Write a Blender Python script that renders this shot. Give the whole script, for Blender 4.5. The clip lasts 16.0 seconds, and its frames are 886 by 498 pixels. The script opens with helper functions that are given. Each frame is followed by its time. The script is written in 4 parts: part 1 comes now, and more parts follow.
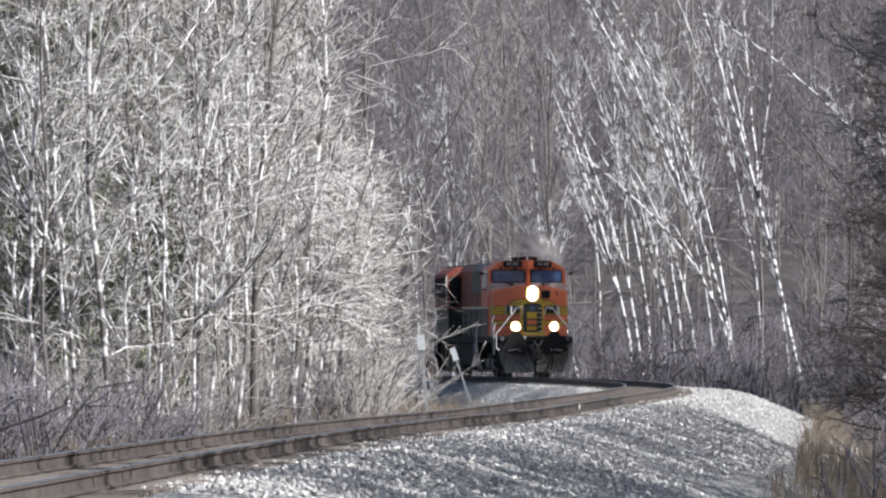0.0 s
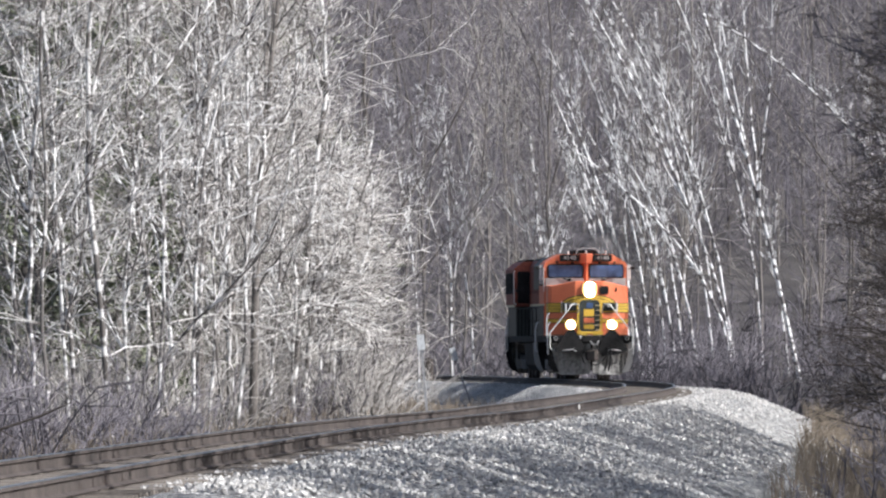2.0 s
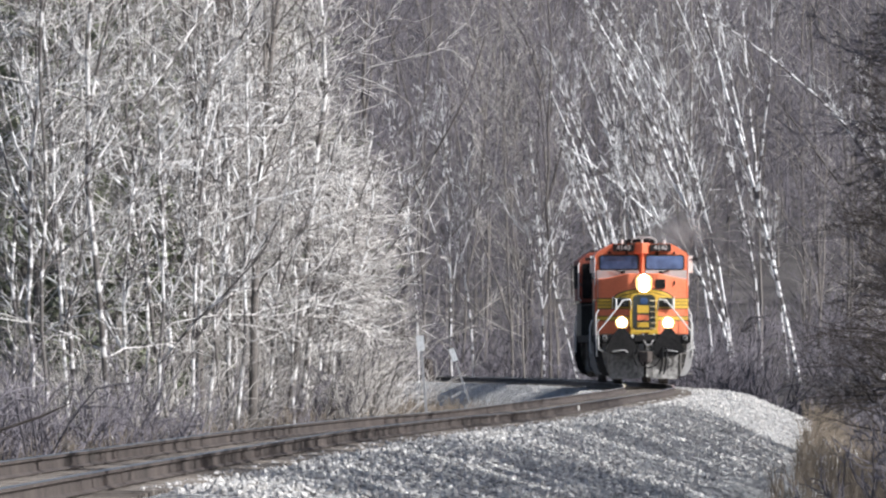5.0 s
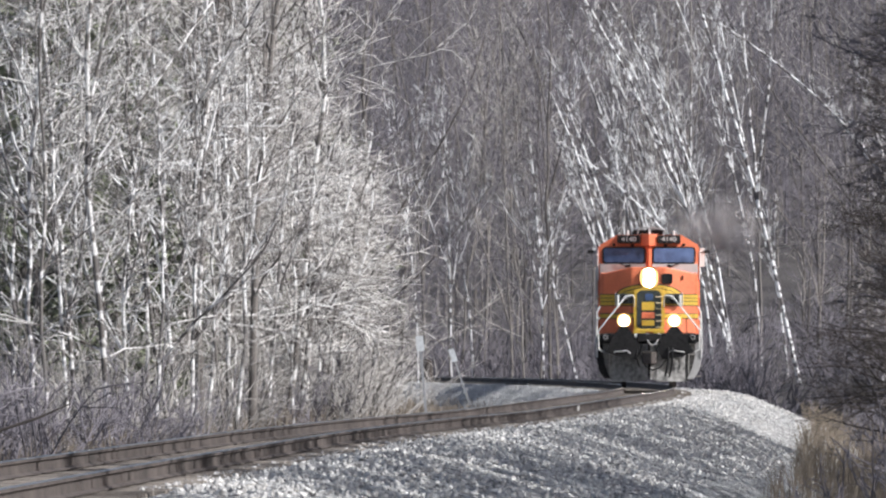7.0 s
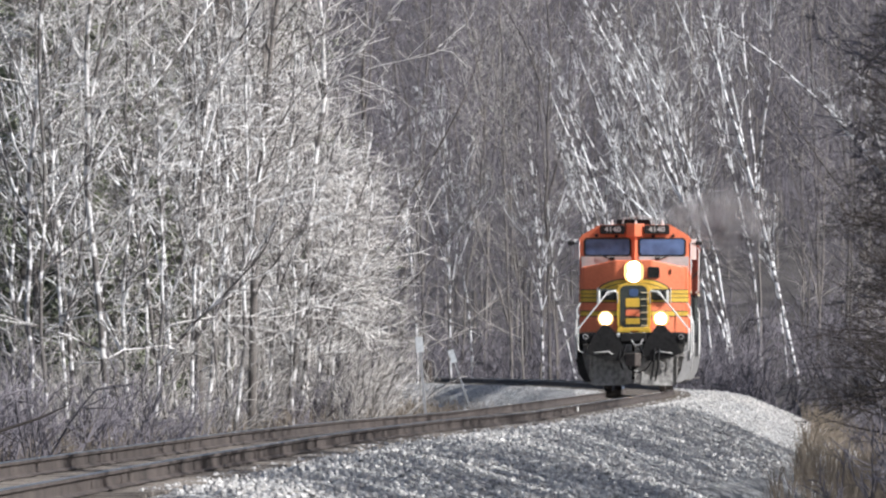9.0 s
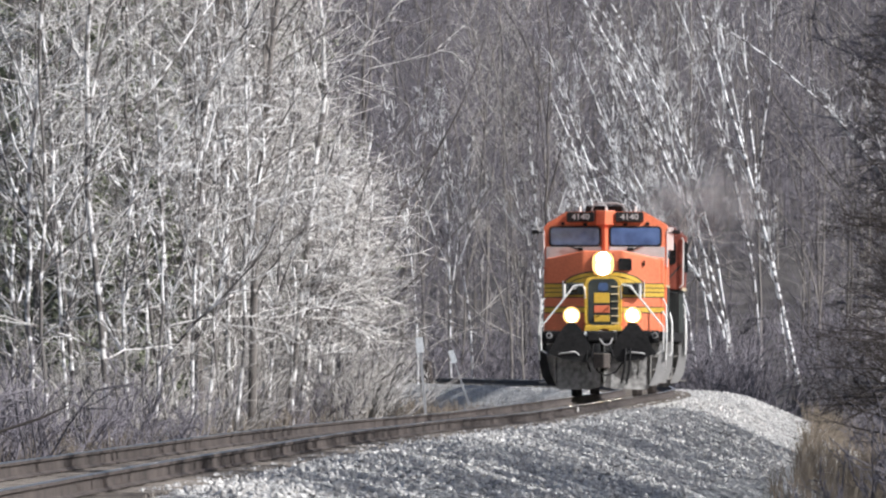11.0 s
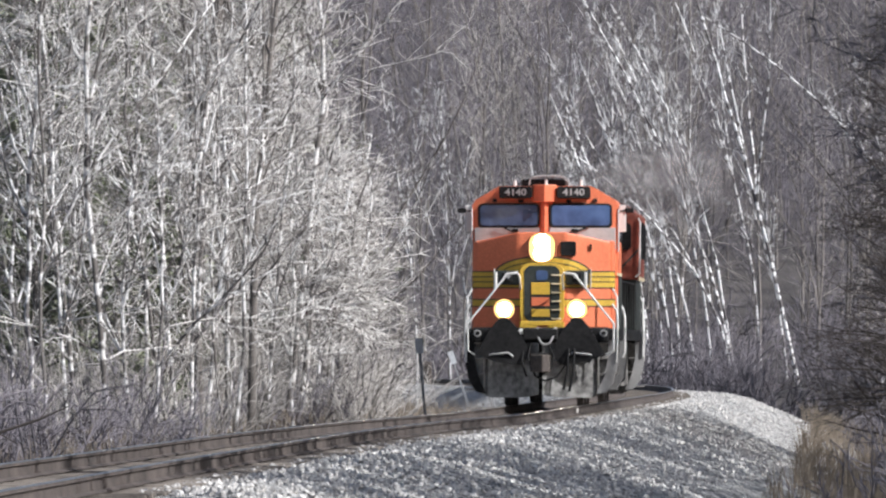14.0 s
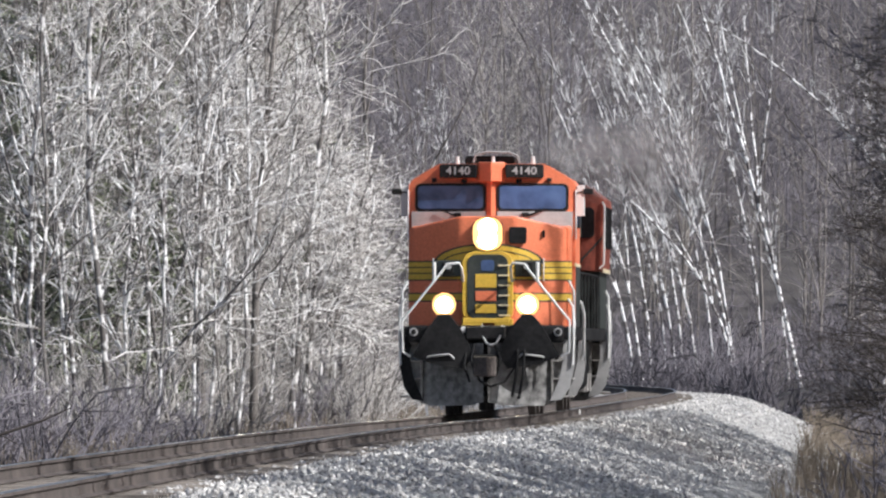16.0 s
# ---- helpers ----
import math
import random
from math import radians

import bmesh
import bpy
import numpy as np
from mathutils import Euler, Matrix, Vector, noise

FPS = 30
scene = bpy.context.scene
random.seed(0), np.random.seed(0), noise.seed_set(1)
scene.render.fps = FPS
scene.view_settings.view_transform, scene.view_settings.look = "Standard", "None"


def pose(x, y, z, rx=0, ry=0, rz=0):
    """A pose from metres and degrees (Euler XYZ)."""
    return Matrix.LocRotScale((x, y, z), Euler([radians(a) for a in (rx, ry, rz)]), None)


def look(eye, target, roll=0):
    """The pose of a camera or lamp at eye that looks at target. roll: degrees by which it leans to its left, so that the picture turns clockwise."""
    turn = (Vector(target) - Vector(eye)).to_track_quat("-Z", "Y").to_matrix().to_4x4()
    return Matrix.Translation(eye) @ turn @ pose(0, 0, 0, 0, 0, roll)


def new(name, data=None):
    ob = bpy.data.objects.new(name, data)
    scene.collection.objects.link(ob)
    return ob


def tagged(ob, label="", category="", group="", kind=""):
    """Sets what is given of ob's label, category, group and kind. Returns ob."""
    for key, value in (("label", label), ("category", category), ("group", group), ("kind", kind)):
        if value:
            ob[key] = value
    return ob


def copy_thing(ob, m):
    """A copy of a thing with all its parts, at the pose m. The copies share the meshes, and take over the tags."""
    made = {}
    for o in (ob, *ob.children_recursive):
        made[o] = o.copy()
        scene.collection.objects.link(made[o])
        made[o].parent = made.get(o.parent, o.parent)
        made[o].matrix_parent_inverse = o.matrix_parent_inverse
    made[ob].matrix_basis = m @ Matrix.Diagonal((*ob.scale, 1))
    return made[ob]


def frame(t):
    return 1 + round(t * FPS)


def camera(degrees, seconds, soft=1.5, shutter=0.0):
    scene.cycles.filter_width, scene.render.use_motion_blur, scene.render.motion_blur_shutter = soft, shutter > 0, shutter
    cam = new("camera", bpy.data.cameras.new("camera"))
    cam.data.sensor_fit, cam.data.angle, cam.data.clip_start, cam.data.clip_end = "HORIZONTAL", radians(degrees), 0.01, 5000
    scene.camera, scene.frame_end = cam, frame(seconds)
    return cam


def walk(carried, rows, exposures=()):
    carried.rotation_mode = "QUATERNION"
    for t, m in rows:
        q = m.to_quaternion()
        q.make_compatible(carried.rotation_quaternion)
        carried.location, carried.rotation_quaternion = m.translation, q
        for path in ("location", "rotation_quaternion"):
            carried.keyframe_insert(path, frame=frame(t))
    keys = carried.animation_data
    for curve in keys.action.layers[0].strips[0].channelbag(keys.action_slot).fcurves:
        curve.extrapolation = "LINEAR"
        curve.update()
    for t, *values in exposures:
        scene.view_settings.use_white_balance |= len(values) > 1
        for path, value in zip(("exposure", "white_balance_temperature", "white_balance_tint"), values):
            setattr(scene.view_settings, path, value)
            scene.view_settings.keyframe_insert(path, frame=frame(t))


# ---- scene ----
SECONDS = 16.0
cam = camera(4.853, SECONDS, soft=2.3)
EYE = (0.0, 0.0, 1.09)
AIM = 18500.0
# small sway of the tripod head: seconds, sideways and upward sway
SWAY = [(0.0, 2.3, -3.1), (0.5, 2.3, -3.6), (1.0, 1.8, -3.6), (1.5, 1.6, -3.1), (2.0, 1.6, -3.1), (2.5, 1.6, -3.1),
        (3.0, 1.6, -2.8), (3.5, 1.5, -1.9), (4.0, 1.2, -1.6), (6.5, 0.2, -1.5), (7.0, 0.0, -0.7), (7.5, 0.0, 0.0),
        (8.0, 0.0, 0.0), (8.5, -0.2, 0.2), (9.0, -0.8, 0.9), (11.5, -0.2, 1.6), (12.0, 0.0, 1.8), (12.5, 0.0, 2.7),
        (13.0, -0.2, 2.4), (13.5, -0.2, 3.0), (14.0, -1.4, 3.2), (14.5, -2.4, 2.9), (15.0, -2.8, 0.6), (15.5, -1.4, -1.5),
        (16.0, 2.3, 6.1)]
TILT = 0.009784
walk(cam, [(t, Matrix.Translation(EYE) @ Euler((math.pi / 2 + TILT + b / AIM, 0, a / AIM)).to_matrix().to_4x4())
           for t, a, b in SWAY], exposures=[(0.0, 0.09, 6000, 10.4), (3.0, 0.08, 6000, 10.4), (7.0, -0.01, 6000, 10.4), (16.0, -0.02, 6000, 10.4)])

# ---- light: clear sky, sun high on the right, slightly behind the camera ----
SUN_AZ, SUN_EL = radians(118), radians(41)   # azimuth clockwise from the view direction (+y)
sun_way = Vector((math.sin(SUN_AZ) * math.cos(SUN_EL), math.cos(SUN_AZ) * math.cos(SUN_EL), math.sin(SUN_EL)))
world = bpy.data.worlds.new("sky")
scene.world = world
world.use_nodes = True
wn = world.node_tree.nodes
sky = wn.new("ShaderNodeTexSky")
sky.sky_type, sky.sun_disc, sky.dust_density = "NISHITA", False, 4.0
sky.sun_elevation, sky.sun_rotation = SUN_EL, SUN_AZ
wn["Background"].inputs["Strength"].default_value = 0.092
world.node_tree.links.new(sky.outputs[0], wn["Background"].inputs["Color"])
sun_data = bpy.data.lights.new("sun", "SUN")
sun_data.energy, sun_data.angle, sun_data.color = 5.4, radians(0.53), (1.0, 0.96, 0.90)
sun = new("sun", sun_data)
sun.matrix_world = look(sun_way * 400, (0, 0, 0))


# ---- materials ----
def material(name, base, rough=0.8, metal=0.0, vary=0.25, fine=30.0, coarse=1.5, bump=0.0, second=None, coat=0.0,
             random_amount=0.0, stretch=None, bump_scale=None):
    """A surface with two scales of uneven colour, and a fine relief."""
    m = bpy.data.materials.new(name)
    m.use_nodes = True
    n, l = m.node_tree.nodes, m.node_tree.links
    b = n["Principled BSDF"]
    b.inputs["Roughness"].default_value, b.inputs["Metallic"].default_value = rough, metal
    b.inputs["Coat Weight"].default_value = coat
    co = n.new("ShaderNodeTexCoord")
    at = co.outputs["Object"]
    if stretch:
        mp = n.new("ShaderNodeMapping")
        mp.inputs["Scale"].default_value = stretch
        l.new(at, mp.inputs[0])
        at = mp.outputs[0]
    n1, n2 = n.new("ShaderNodeTexNoise"), n.new("ShaderNodeTexNoise")
    for node, scale, detail in ((n1, coarse, 4), (n2, fine, 3)):
        node.inputs["Scale"].default_value, node.inputs["Detail"].default_value = scale, detail
        l.new(at, node.inputs["Vector"])
    mix = n.new("ShaderNodeMix")
    mix.data_type = "FLOAT"
    mix.inputs[0].default_value = 0.45
    l.new(n1.outputs[0], mix.inputs[2]), l.new(n2.outputs[0], mix.inputs[3])
    value = mix.outputs[0]
    if random_amount:
        info, add = n.new("ShaderNodeObjectInfo"), n.new("ShaderNodeMath")
        add.operation = "MULTIPLY_ADD"
        add.inputs[1].default_value = random_amount
        l.new(info.outputs["Random"], add.inputs[0]), l.new(value, add.inputs[2])
        value = add.outputs[0]
    ramp = n.new("ShaderNodeValToRGB")
    lo = [max(0.0, c * (1 - vary)) for c in base]
    hi = [min(1.0, c * (1 + vary)) for c in (second or base)]
    ramp.color_ramp.elements[0].position, ramp.color_ramp.elements[0].color = 0.33, (*lo, 1)
    ramp.color_ramp.elements[1].position, ramp.color_ramp.elements[1].color = 0.67 + 0.5 * random_amount, (*hi, 1)
    l.new(value, ramp.inputs[0]), l.new(ramp.outputs[0], b.inputs["Base Color"])
    if bump:
        bp = n.new("ShaderNodeBump")
        bp.inputs["Strength"].default_value, bp.inputs["Distance"].default_value = 1.0, bump
        l.new(n2.outputs[0], bp.inputs["Height"]), l.new(bp.outputs[0], b.inputs["Normal"])
    return m


def glow(name, colour, strength):
    m = bpy.data.materials.new(name)
    m.use_nodes = True
    b = m.node_tree.nodes["Principled BSDF"]
    b.inputs["Base Color"].default_value = (*colour, 1)
    b.inputs["Emission Color"].default_value, b.inputs["Emission Strength"].default_value = (*colour, 1), strength
    return m


def stones_material(name, dark, light, size, relief):
    """Crushed stone: one shade for each stone, with deep joints."""
    m = bpy.data.materials.new(name)
    m.use_nodes = True
    n, l = m.node_tree.nodes, m.node_tree.links
    b = n["Principled BSDF"]
    b.inputs["Roughness"].default_value = 0.9
    co, vo, no = n.new("ShaderNodeTexCoord"), n.new("ShaderNodeTexVoronoi"), n.new("ShaderNodeTexNoise")
    vo.inputs["Scale"].default_value = 1 / size
    no.inputs["Scale"].default_value, no.inputs["Detail"].default_value = 0.8, 5
    l.new(co.outputs["Object"], vo.inputs["Vector"]), l.new(co.outputs["Object"], no.inputs["Vector"])
    sep, mix = n.new("ShaderNodeSeparateColor"), n.new("ShaderNodeMix")
    mix.data_type = "FLOAT"
    mix.inputs[0].default_value = 0.25
    l.new(vo.outputs["Color"], sep.inputs[0]), l.new(sep.outputs[0], mix.inputs[2]), l.new(no.outputs[0], mix.inputs[3])
    ramp = n.new("ShaderNodeValToRGB")
    ramp.color_ramp.elements[0].position, ramp.color_ramp.elements[0].color = 0.15, (*dark, 1)
    ramp.color_ramp.elements[1].position, ramp.color_ramp.elements[1].color = 0.85, (*light, 1)
    l.new(mix.outputs[0], ramp.inputs[0]), l.new(ramp.outputs[0], b.inputs["Base Color"])
    bp = n.new("ShaderNodeBump")
    bp.invert = True
    bp.inputs["Strength"].default_value, bp.inputs["Distance"].default_value = 1.0, relief
    l.new(vo.outputs["Distance"], bp.inputs["Height"]), l.new(bp.outputs[0], b.inputs["Normal"])
    return m


def birch_material(name, white, dark, amount):
    """Pale bark with dark cross marks and a darker foot; a larger amount paints in branch shadows."""
    m = material(name, white, 0.75, vary=0.12, fine=9, coarse=1.0)
    n, l = m.node_tree.nodes, m.node_tree.links
    co, mp, no = n.new("ShaderNodeTexCoord"), n.new("ShaderNodeMapping"), n.new("ShaderNodeTexNoise")
    mp.inputs["Scale"].default_value = (1.2, 1.2, 1.7)
    no.inputs["Scale"].default_value, no.inputs["Detail"].default_value = 1.6, 4
    l.new(co.outputs["Object"], mp.inputs[0]), l.new(mp.outputs[0], no.inputs["Vector"])
    ramp, mix = n.new("ShaderNodeValToRGB"), n.new("ShaderNodeMix")
    ramp.color_ramp.elements[0].position, ramp.color_ramp.elements[1].position = amount, amount + 0.06
    mix.data_type = "RGBA"
    mix.inputs[6].default_value = (*dark, 1)
    l.new(no.outputs[0], ramp.inputs[0]), l.new(ramp.outputs[0], mix.inputs[0])
    l.new(n["Color Ramp"].outputs[0], mix.inputs[7]), l.new(mix.outputs[2], n["Principled BSDF"].inputs["Base Color"])
    return m


M = {
    "ground": material("leaf_litter", (0.035, 0.031, 0.03), 0.95, vary=0.5, fine=5, coarse=0.3, bump=0.08, second=(0.085, 0.075, 0.07)),
    "ballast": stones_material("ballast_stone", (0.055, 0.052, 0.05), (0.88, 0.86, 0.825), 0.085, 0.13),
    "stone": material("crushed_stone", (0.20, 0.19, 0.185), 0.9, vary=0.5, fine=20, coarse=9, second=(0.66, 0.64, 0.61)),
    "tie": material("weathered_tie", (0.12, 0.10, 0.085), 0.9, vary=0.35, fine=40, coarse=3, bump=0.004, second=(0.2, 0.175, 0.15), random_amount=0.2),
    "rust": material("rusty_rail_web", (0.052, 0.044, 0.040), 0.85, vary=0.4, fine=25, coarse=1.2, bump=0.002, second=(0.105, 0.086, 0.077)),
    "railtop": material("worn_rail_head", (0.55, 0.55, 0.56), 0.28, 1.0, vary=0.12, fine=60, coarse=2),
    "birch": birch_material("birch_bark", (0.90, 0.885, 0.88), (0.14, 0.125, 0.125), 0.455),
    "pale": birch_material("pale_bark", (0.80, 0.77, 0.74), (0.15, 0.13, 0.12), 0.42),
    "bright": birch_material("bright_bark", (0.88, 0.865, 0.85), (0.17, 0.155, 0.15), 0.475),
    # dark patches put the dappled shade of branches into the bark colour
    "shade_dapple": birch_material("shade_dappled_bark", (0.80, 0.78, 0.76), (0.15, 0.135, 0.125), 0.50),
    "twig": material("grey_twigs", (0.19, 0.175, 0.16), 0.8, vary=0.4, fine=6, coarse=0.5, second=(0.40, 0.375, 0.35), random_amount=0.3),
    "bark": material("grey_brown_bark", (0.10, 0.088, 0.08), 0.9, vary=0.4, fine=18, coarse=1.0, bump=0.01, second=(0.20, 0.18, 0.165), random_amount=0.3),
    "dim": material("brown_twigs", (0.080, 0.073, 0.084), 0.9, vary=0.35, fine=8, coarse=0.5, second=(0.170, 0.156, 0.173), random_amount=0.4),
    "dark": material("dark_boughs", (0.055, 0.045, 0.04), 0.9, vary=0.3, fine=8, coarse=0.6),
    "grass": material("dry_grass", (0.15, 0.12, 0.095), 0.9, vary=0.35, fine=8, coarse=0.4, second=(0.27, 0.225, 0.17)),
    "hemlock": material("hemlock_needles", (0.022, 0.027, 0.019), 0.8, vary=0.4, fine=6, coarse=0.5, second=(0.045, 0.05, 0.036)),
    "needle": material("pine_needles", (0.155, 0.172, 0.112), 0.8, vary=0.4, fine=6, coarse=0.5, second=(0.26, 0.28, 0.185)),
    "orange": material("orange_paint", (0.76, 0.195, 0.088), 0.45, vary=0.12, fine=22, coarse=0.9, second=(0.84, 0.235, 0.112)),
    # orange of hood and radiator, darkened to hold the shade on their sides
    "sooty": material("shade_darkened_orange", (0.13, 0.035, 0.026), 0.6, vary=0.3, fine=9, coarse=0.7, second=(0.30, 0.072, 0.04)),
    "yellow": material("yellow_paint", (0.70, 0.45, 0.055), 0.5, vary=0.22, fine=22, coarse=1.0),
    "green": material("dark_green_paint", (0.022, 0.03, 0.026), 0.5, vary=0.3, fine=22, coarse=1.0, second=(0.045, 0.05, 0.045)),
    "black": material("grimy_black", (0.007, 0.007, 0.008), 0.7, vary=0.35, fine=14, coarse=1.6, second=(0.021, 0.020, 0.020)),
    "dust": material("dusty_steel", (0.20, 0.19, 0.18), 0.8, vary=0.3, fine=16, coarse=1.5, second=(0.34, 0.32, 0.30)),
    "silver": material("silver_grey_paint", (0.42, 0.41, 0.40), 0.5, vary=0.15, fine=16, coarse=1.2),
    "white": material("white_paint", (0.80, 0.79, 0.76), 0.5, vary=0.06, fine=16, coarse=1.2),
    "cream": material("cream_paint", (0.72, 0.62, 0.42), 0.5, vary=0.1, fine=16, coarse=1.2),
    # blue base colour stands in for sky mirrored in the glass
    "glass": material("sky_toned_glass", (0.040, 0.078, 0.19), 0.08, vary=0.3, fine=3, coarse=0.9, second=(0.11, 0.18, 0.36), coat=1.0),
    "sign": material("weathered_white_sign", (0.62, 0.64, 0.66), 0.6, vary=0.15, fine=20, coarse=3),
    "post": material("galvanised_post", (0.34, 0.34, 0.35), 0.55, 0.3, vary=0.2, fine=20, coarse=3),
    "lamp": glow("lamp_glow", (1.0, 0.88, 0.62), 120.0),
    # warm glow on the lamp bowls, imitating the glare round the lenses
    "bowl": glow("lamp_halo", (1.0, 0.56, 0.19), 1.5),
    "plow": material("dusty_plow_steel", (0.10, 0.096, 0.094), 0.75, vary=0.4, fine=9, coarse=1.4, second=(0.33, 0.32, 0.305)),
}


# ---- tools for shapes ----
def part(name, bm, mat, parent=None, label="", smooth=False):
    me = bpy.data.meshes.new(name)
    bm.normal_update()
    bm.to_mesh(me)
    bm.free()
    for m in (mat if isinstance(mat, (list, tuple)) else [mat]):
        me.materials.append(M[m])
    if smooth:
        me.shade_smooth()
    ob = new(name, me)
    if parent:
        ob.parent = parent
    if label:
        ob["label"] = label
    return ob


def mesh_part(name, verts, faces, mat, parent=None, label="", smooth=True, second=None, split=0):
    """A mesh of one material, or of two: the faces from split on take the second."""
    me = bpy.data.meshes.new(name)
    me.from_pydata(verts, [], faces)
    me.materials.append(M[mat])
    if second:
        me.materials.append(M[second])
        me.polygons.foreach_set("material_index", np.repeat((0, 1), (split, len(faces) - split)).astype(np.int32))
    if smooth:
        me.shade_smooth()
    ob = new(name, me)
    if parent:
        ob.parent = parent
    if label:
        ob["label"] = label
    return ob


def empty(name, m=None):
    ob = new(name)
    ob.empty_display_size = 0.2
    if m is not None:
        ob.matrix_basis = m
    return ob


def box(x0, x1, y0, y1, z0, z1, bevel=0.0, bm=None):
    bm = bm or bmesh.new()
    vs = [bm.verts.new(p) for p in ((x0, y0, z0), (x1, y0, z0), (x1, y1, z0), (x0, y1, z0), (x0, y0, z1), (x1, y0, z1), (x1, y1, z1), (x0, y1, z1))]
    fs = [bm.faces.new([vs[i] for i in f]) for f in ((3, 2, 1, 0), (4, 5, 6, 7), (0, 1, 5, 4), (1, 2, 6, 5), (2, 3, 7, 6), (3, 0, 4, 7))]
    if bevel:
        es = list({e for f in fs for e in f.edges})
        bmesh.ops.bevel(bm, geom=es, offset=bevel, segments=2, affect="EDGES", profile=0.5)
    return bm


def prism(outline, axis, a, b, bevel=0.0, bm=None):
    """An outline drawn in the two other axes, drawn out along axis from a to b."""
    bm = bm or bmesh.new()
    put = {"x": lambda p, q: (q, p[0], p[1]), "y": lambda p, q: (p[0], q, p[1]), "z": lambda p, q: (p[0], p[1], q)}[axis]
    lo, hi = [bm.verts.new(put(p, a)) for p in outline], [bm.verts.new(put(p, b)) for p in outline]
    fs = [bm.faces.new(lo), bm.faces.new(hi[::-1])]
    for i in range(len(outline)):
        j = (i + 1) % len(outline)
        fs.append(bm.faces.new((lo[j], lo[i], hi[i], hi[j])))
    bmesh.ops.recalc_face_normals(bm, faces=fs)
    if bevel:
        es = list({e for f in fs for e in f.edges})
        bmesh.ops.bevel(bm, geom=es, offset=bevel, segments=2, affect="EDGES", profile=0.5)
    return bm


def drum(p, axis, r, length, n=16, r2=None, bm=None):
    """A round body from p along axis."""
    bm = bm or bmesh.new()
    q = Vector(axis).to_track_quat("Z", "Y").to_matrix().to_4x4()
    bmesh.ops.create_cone(bm, cap_ends=True, segments=n, radius1=r, radius2=r if r2 is None else r2, depth=length,
                          matrix=Matrix.Translation(Vector(p) + Vector(axis).normalized() * length / 2) @ q)
    return bm


def tubes(lines):
    """Round limbs: each line is (points, radii, sides). Returns vertices and faces."""
    verts, faces, k = [], [], 0
    for pts, rad, n in lines:
        pts, rad = np.asarray(pts, float), np.asarray(rad, float)
        tan = np.gradient(pts, axis=0)
        tan /= np.linalg.norm(tan, axis=1)[:, None] + 1e-9
        ref = np.array((0.31, 0.95, 0.05)) if abs(tan[0][1]) < 0.8 else np.array((0.95, 0.1, 0.31))
        u = np.cross(tan, ref)
        u /= np.linalg.norm(u, axis=1)[:, None] + 1e-9
        w = np.cross(tan, u)
        a = np.arange(n) * 2 * math.pi / n
        ring = pts[:, None] + rad[:, None, None] * (np.cos(a)[None, :, None] * u[:, None] + np.sin(a)[None, :, None] * w[:, None])
        last = len(pts) - 1
        pointed = n <= 4
        if pointed:
            verts += [ring[:-1].reshape(-1, 3), pts[-1:]]
        else:
            verts.append(ring.reshape(-1, 3))
        for i in range(last):
            o = k + i * n
            for j in range(n):
                if pointed and i == last - 1:
                    faces.append((o + j, o + (j + 1) % n, o + n))
                else:
                    faces.append((o + j, o + (j + 1) % n, o + n + (j + 1) % n, o + n + j))
        k += last * n + 1 if pointed else len(pts) * n
    return np.concatenate(verts).tolist(), faces


def pipe(pts, r, mat, name, parent, label="", n=8):
    v, f = tubes([(pts, [r] * len(pts), n)])
    return mesh_part(name, v, f, mat, parent, label)


# ---- the line of the track: distance ahead and sideways place of its middle ----
LINE_Y = [-120, -60, 0, 60, 103, 142, 168, 188, 215, 250, 284, 311, 335, 352, 380, 407, 430, 455, 490, 540, 620, 720]
LINE_X = [-11.5, -9.2, -7.1, -5.0, -3.6, -2.12, -0.75, 0.76, 2.01, 3.61, 5.19, 6.14, 6.54, 6.33, 5.35, 3.55, 1.0, -2.4, -8.4, -18.5, -38.0, -66.0]
GRID_Y = np.arange(-118.0, 718.0, 1.0)
raw = np.interp(GRID_Y, LINE_Y, LINE_X)
kernel = np.exp(-np.linspace(-2, 2, 25) ** 2)
smooth = np.convolve(np.pad(raw, 12, mode="reflect", reflect_type="odd"), kernel / kernel.sum(), mode="valid")


def middle(y):
    return np.interp(y, GRID_Y, smooth)


def side_of(y):
    """Unit way to the right of the track at y."""
    g = middle(y + 1.5) - middle(y - 1.5)
    k = np.hypot(3.0, g)
    return 3.0 / k, -g / k


def bumpy(x, y, scale, seed=0.0):
    return noise.noise(Vector((x * scale, y * scale, seed)))


def floor_height(x, y):
    """The forest floor: a low ditch beside the bank, rising gently and then to a wooded hill."""
    r = (x - float(middle(y))) * side_of(y)[0]
    if r > 0:
        z = np.interp(r, [0, 3.0, 5.6, 8, 14, 30, 120, 300], [-1.0, -1.3, -1.85, -1.75, -0.4, 0.2, 1.5, 6.0])
        if y < 80:
            z = max(z, -0.55 - 0.9 * max(0.0, y) / 80) if r > 4.5 else z
    else:
        z = np.interp(-r, [0, 2.6, 3.8, 6, 14, 60, 300], [-1.0, -1.1, -1.25, -0.95, -0.6, 0.6, 5.0])
    hill = np.interp(y, [440, 540, 700, 900, 1400], [0, 1.5, 16, 48, 90])
    return float(z + hill + 0.16 * bumpy(x, y, 0.35) + 0.35 * bumpy(x, y, 0.06, 3) * min(1.0, abs(r) / 12))


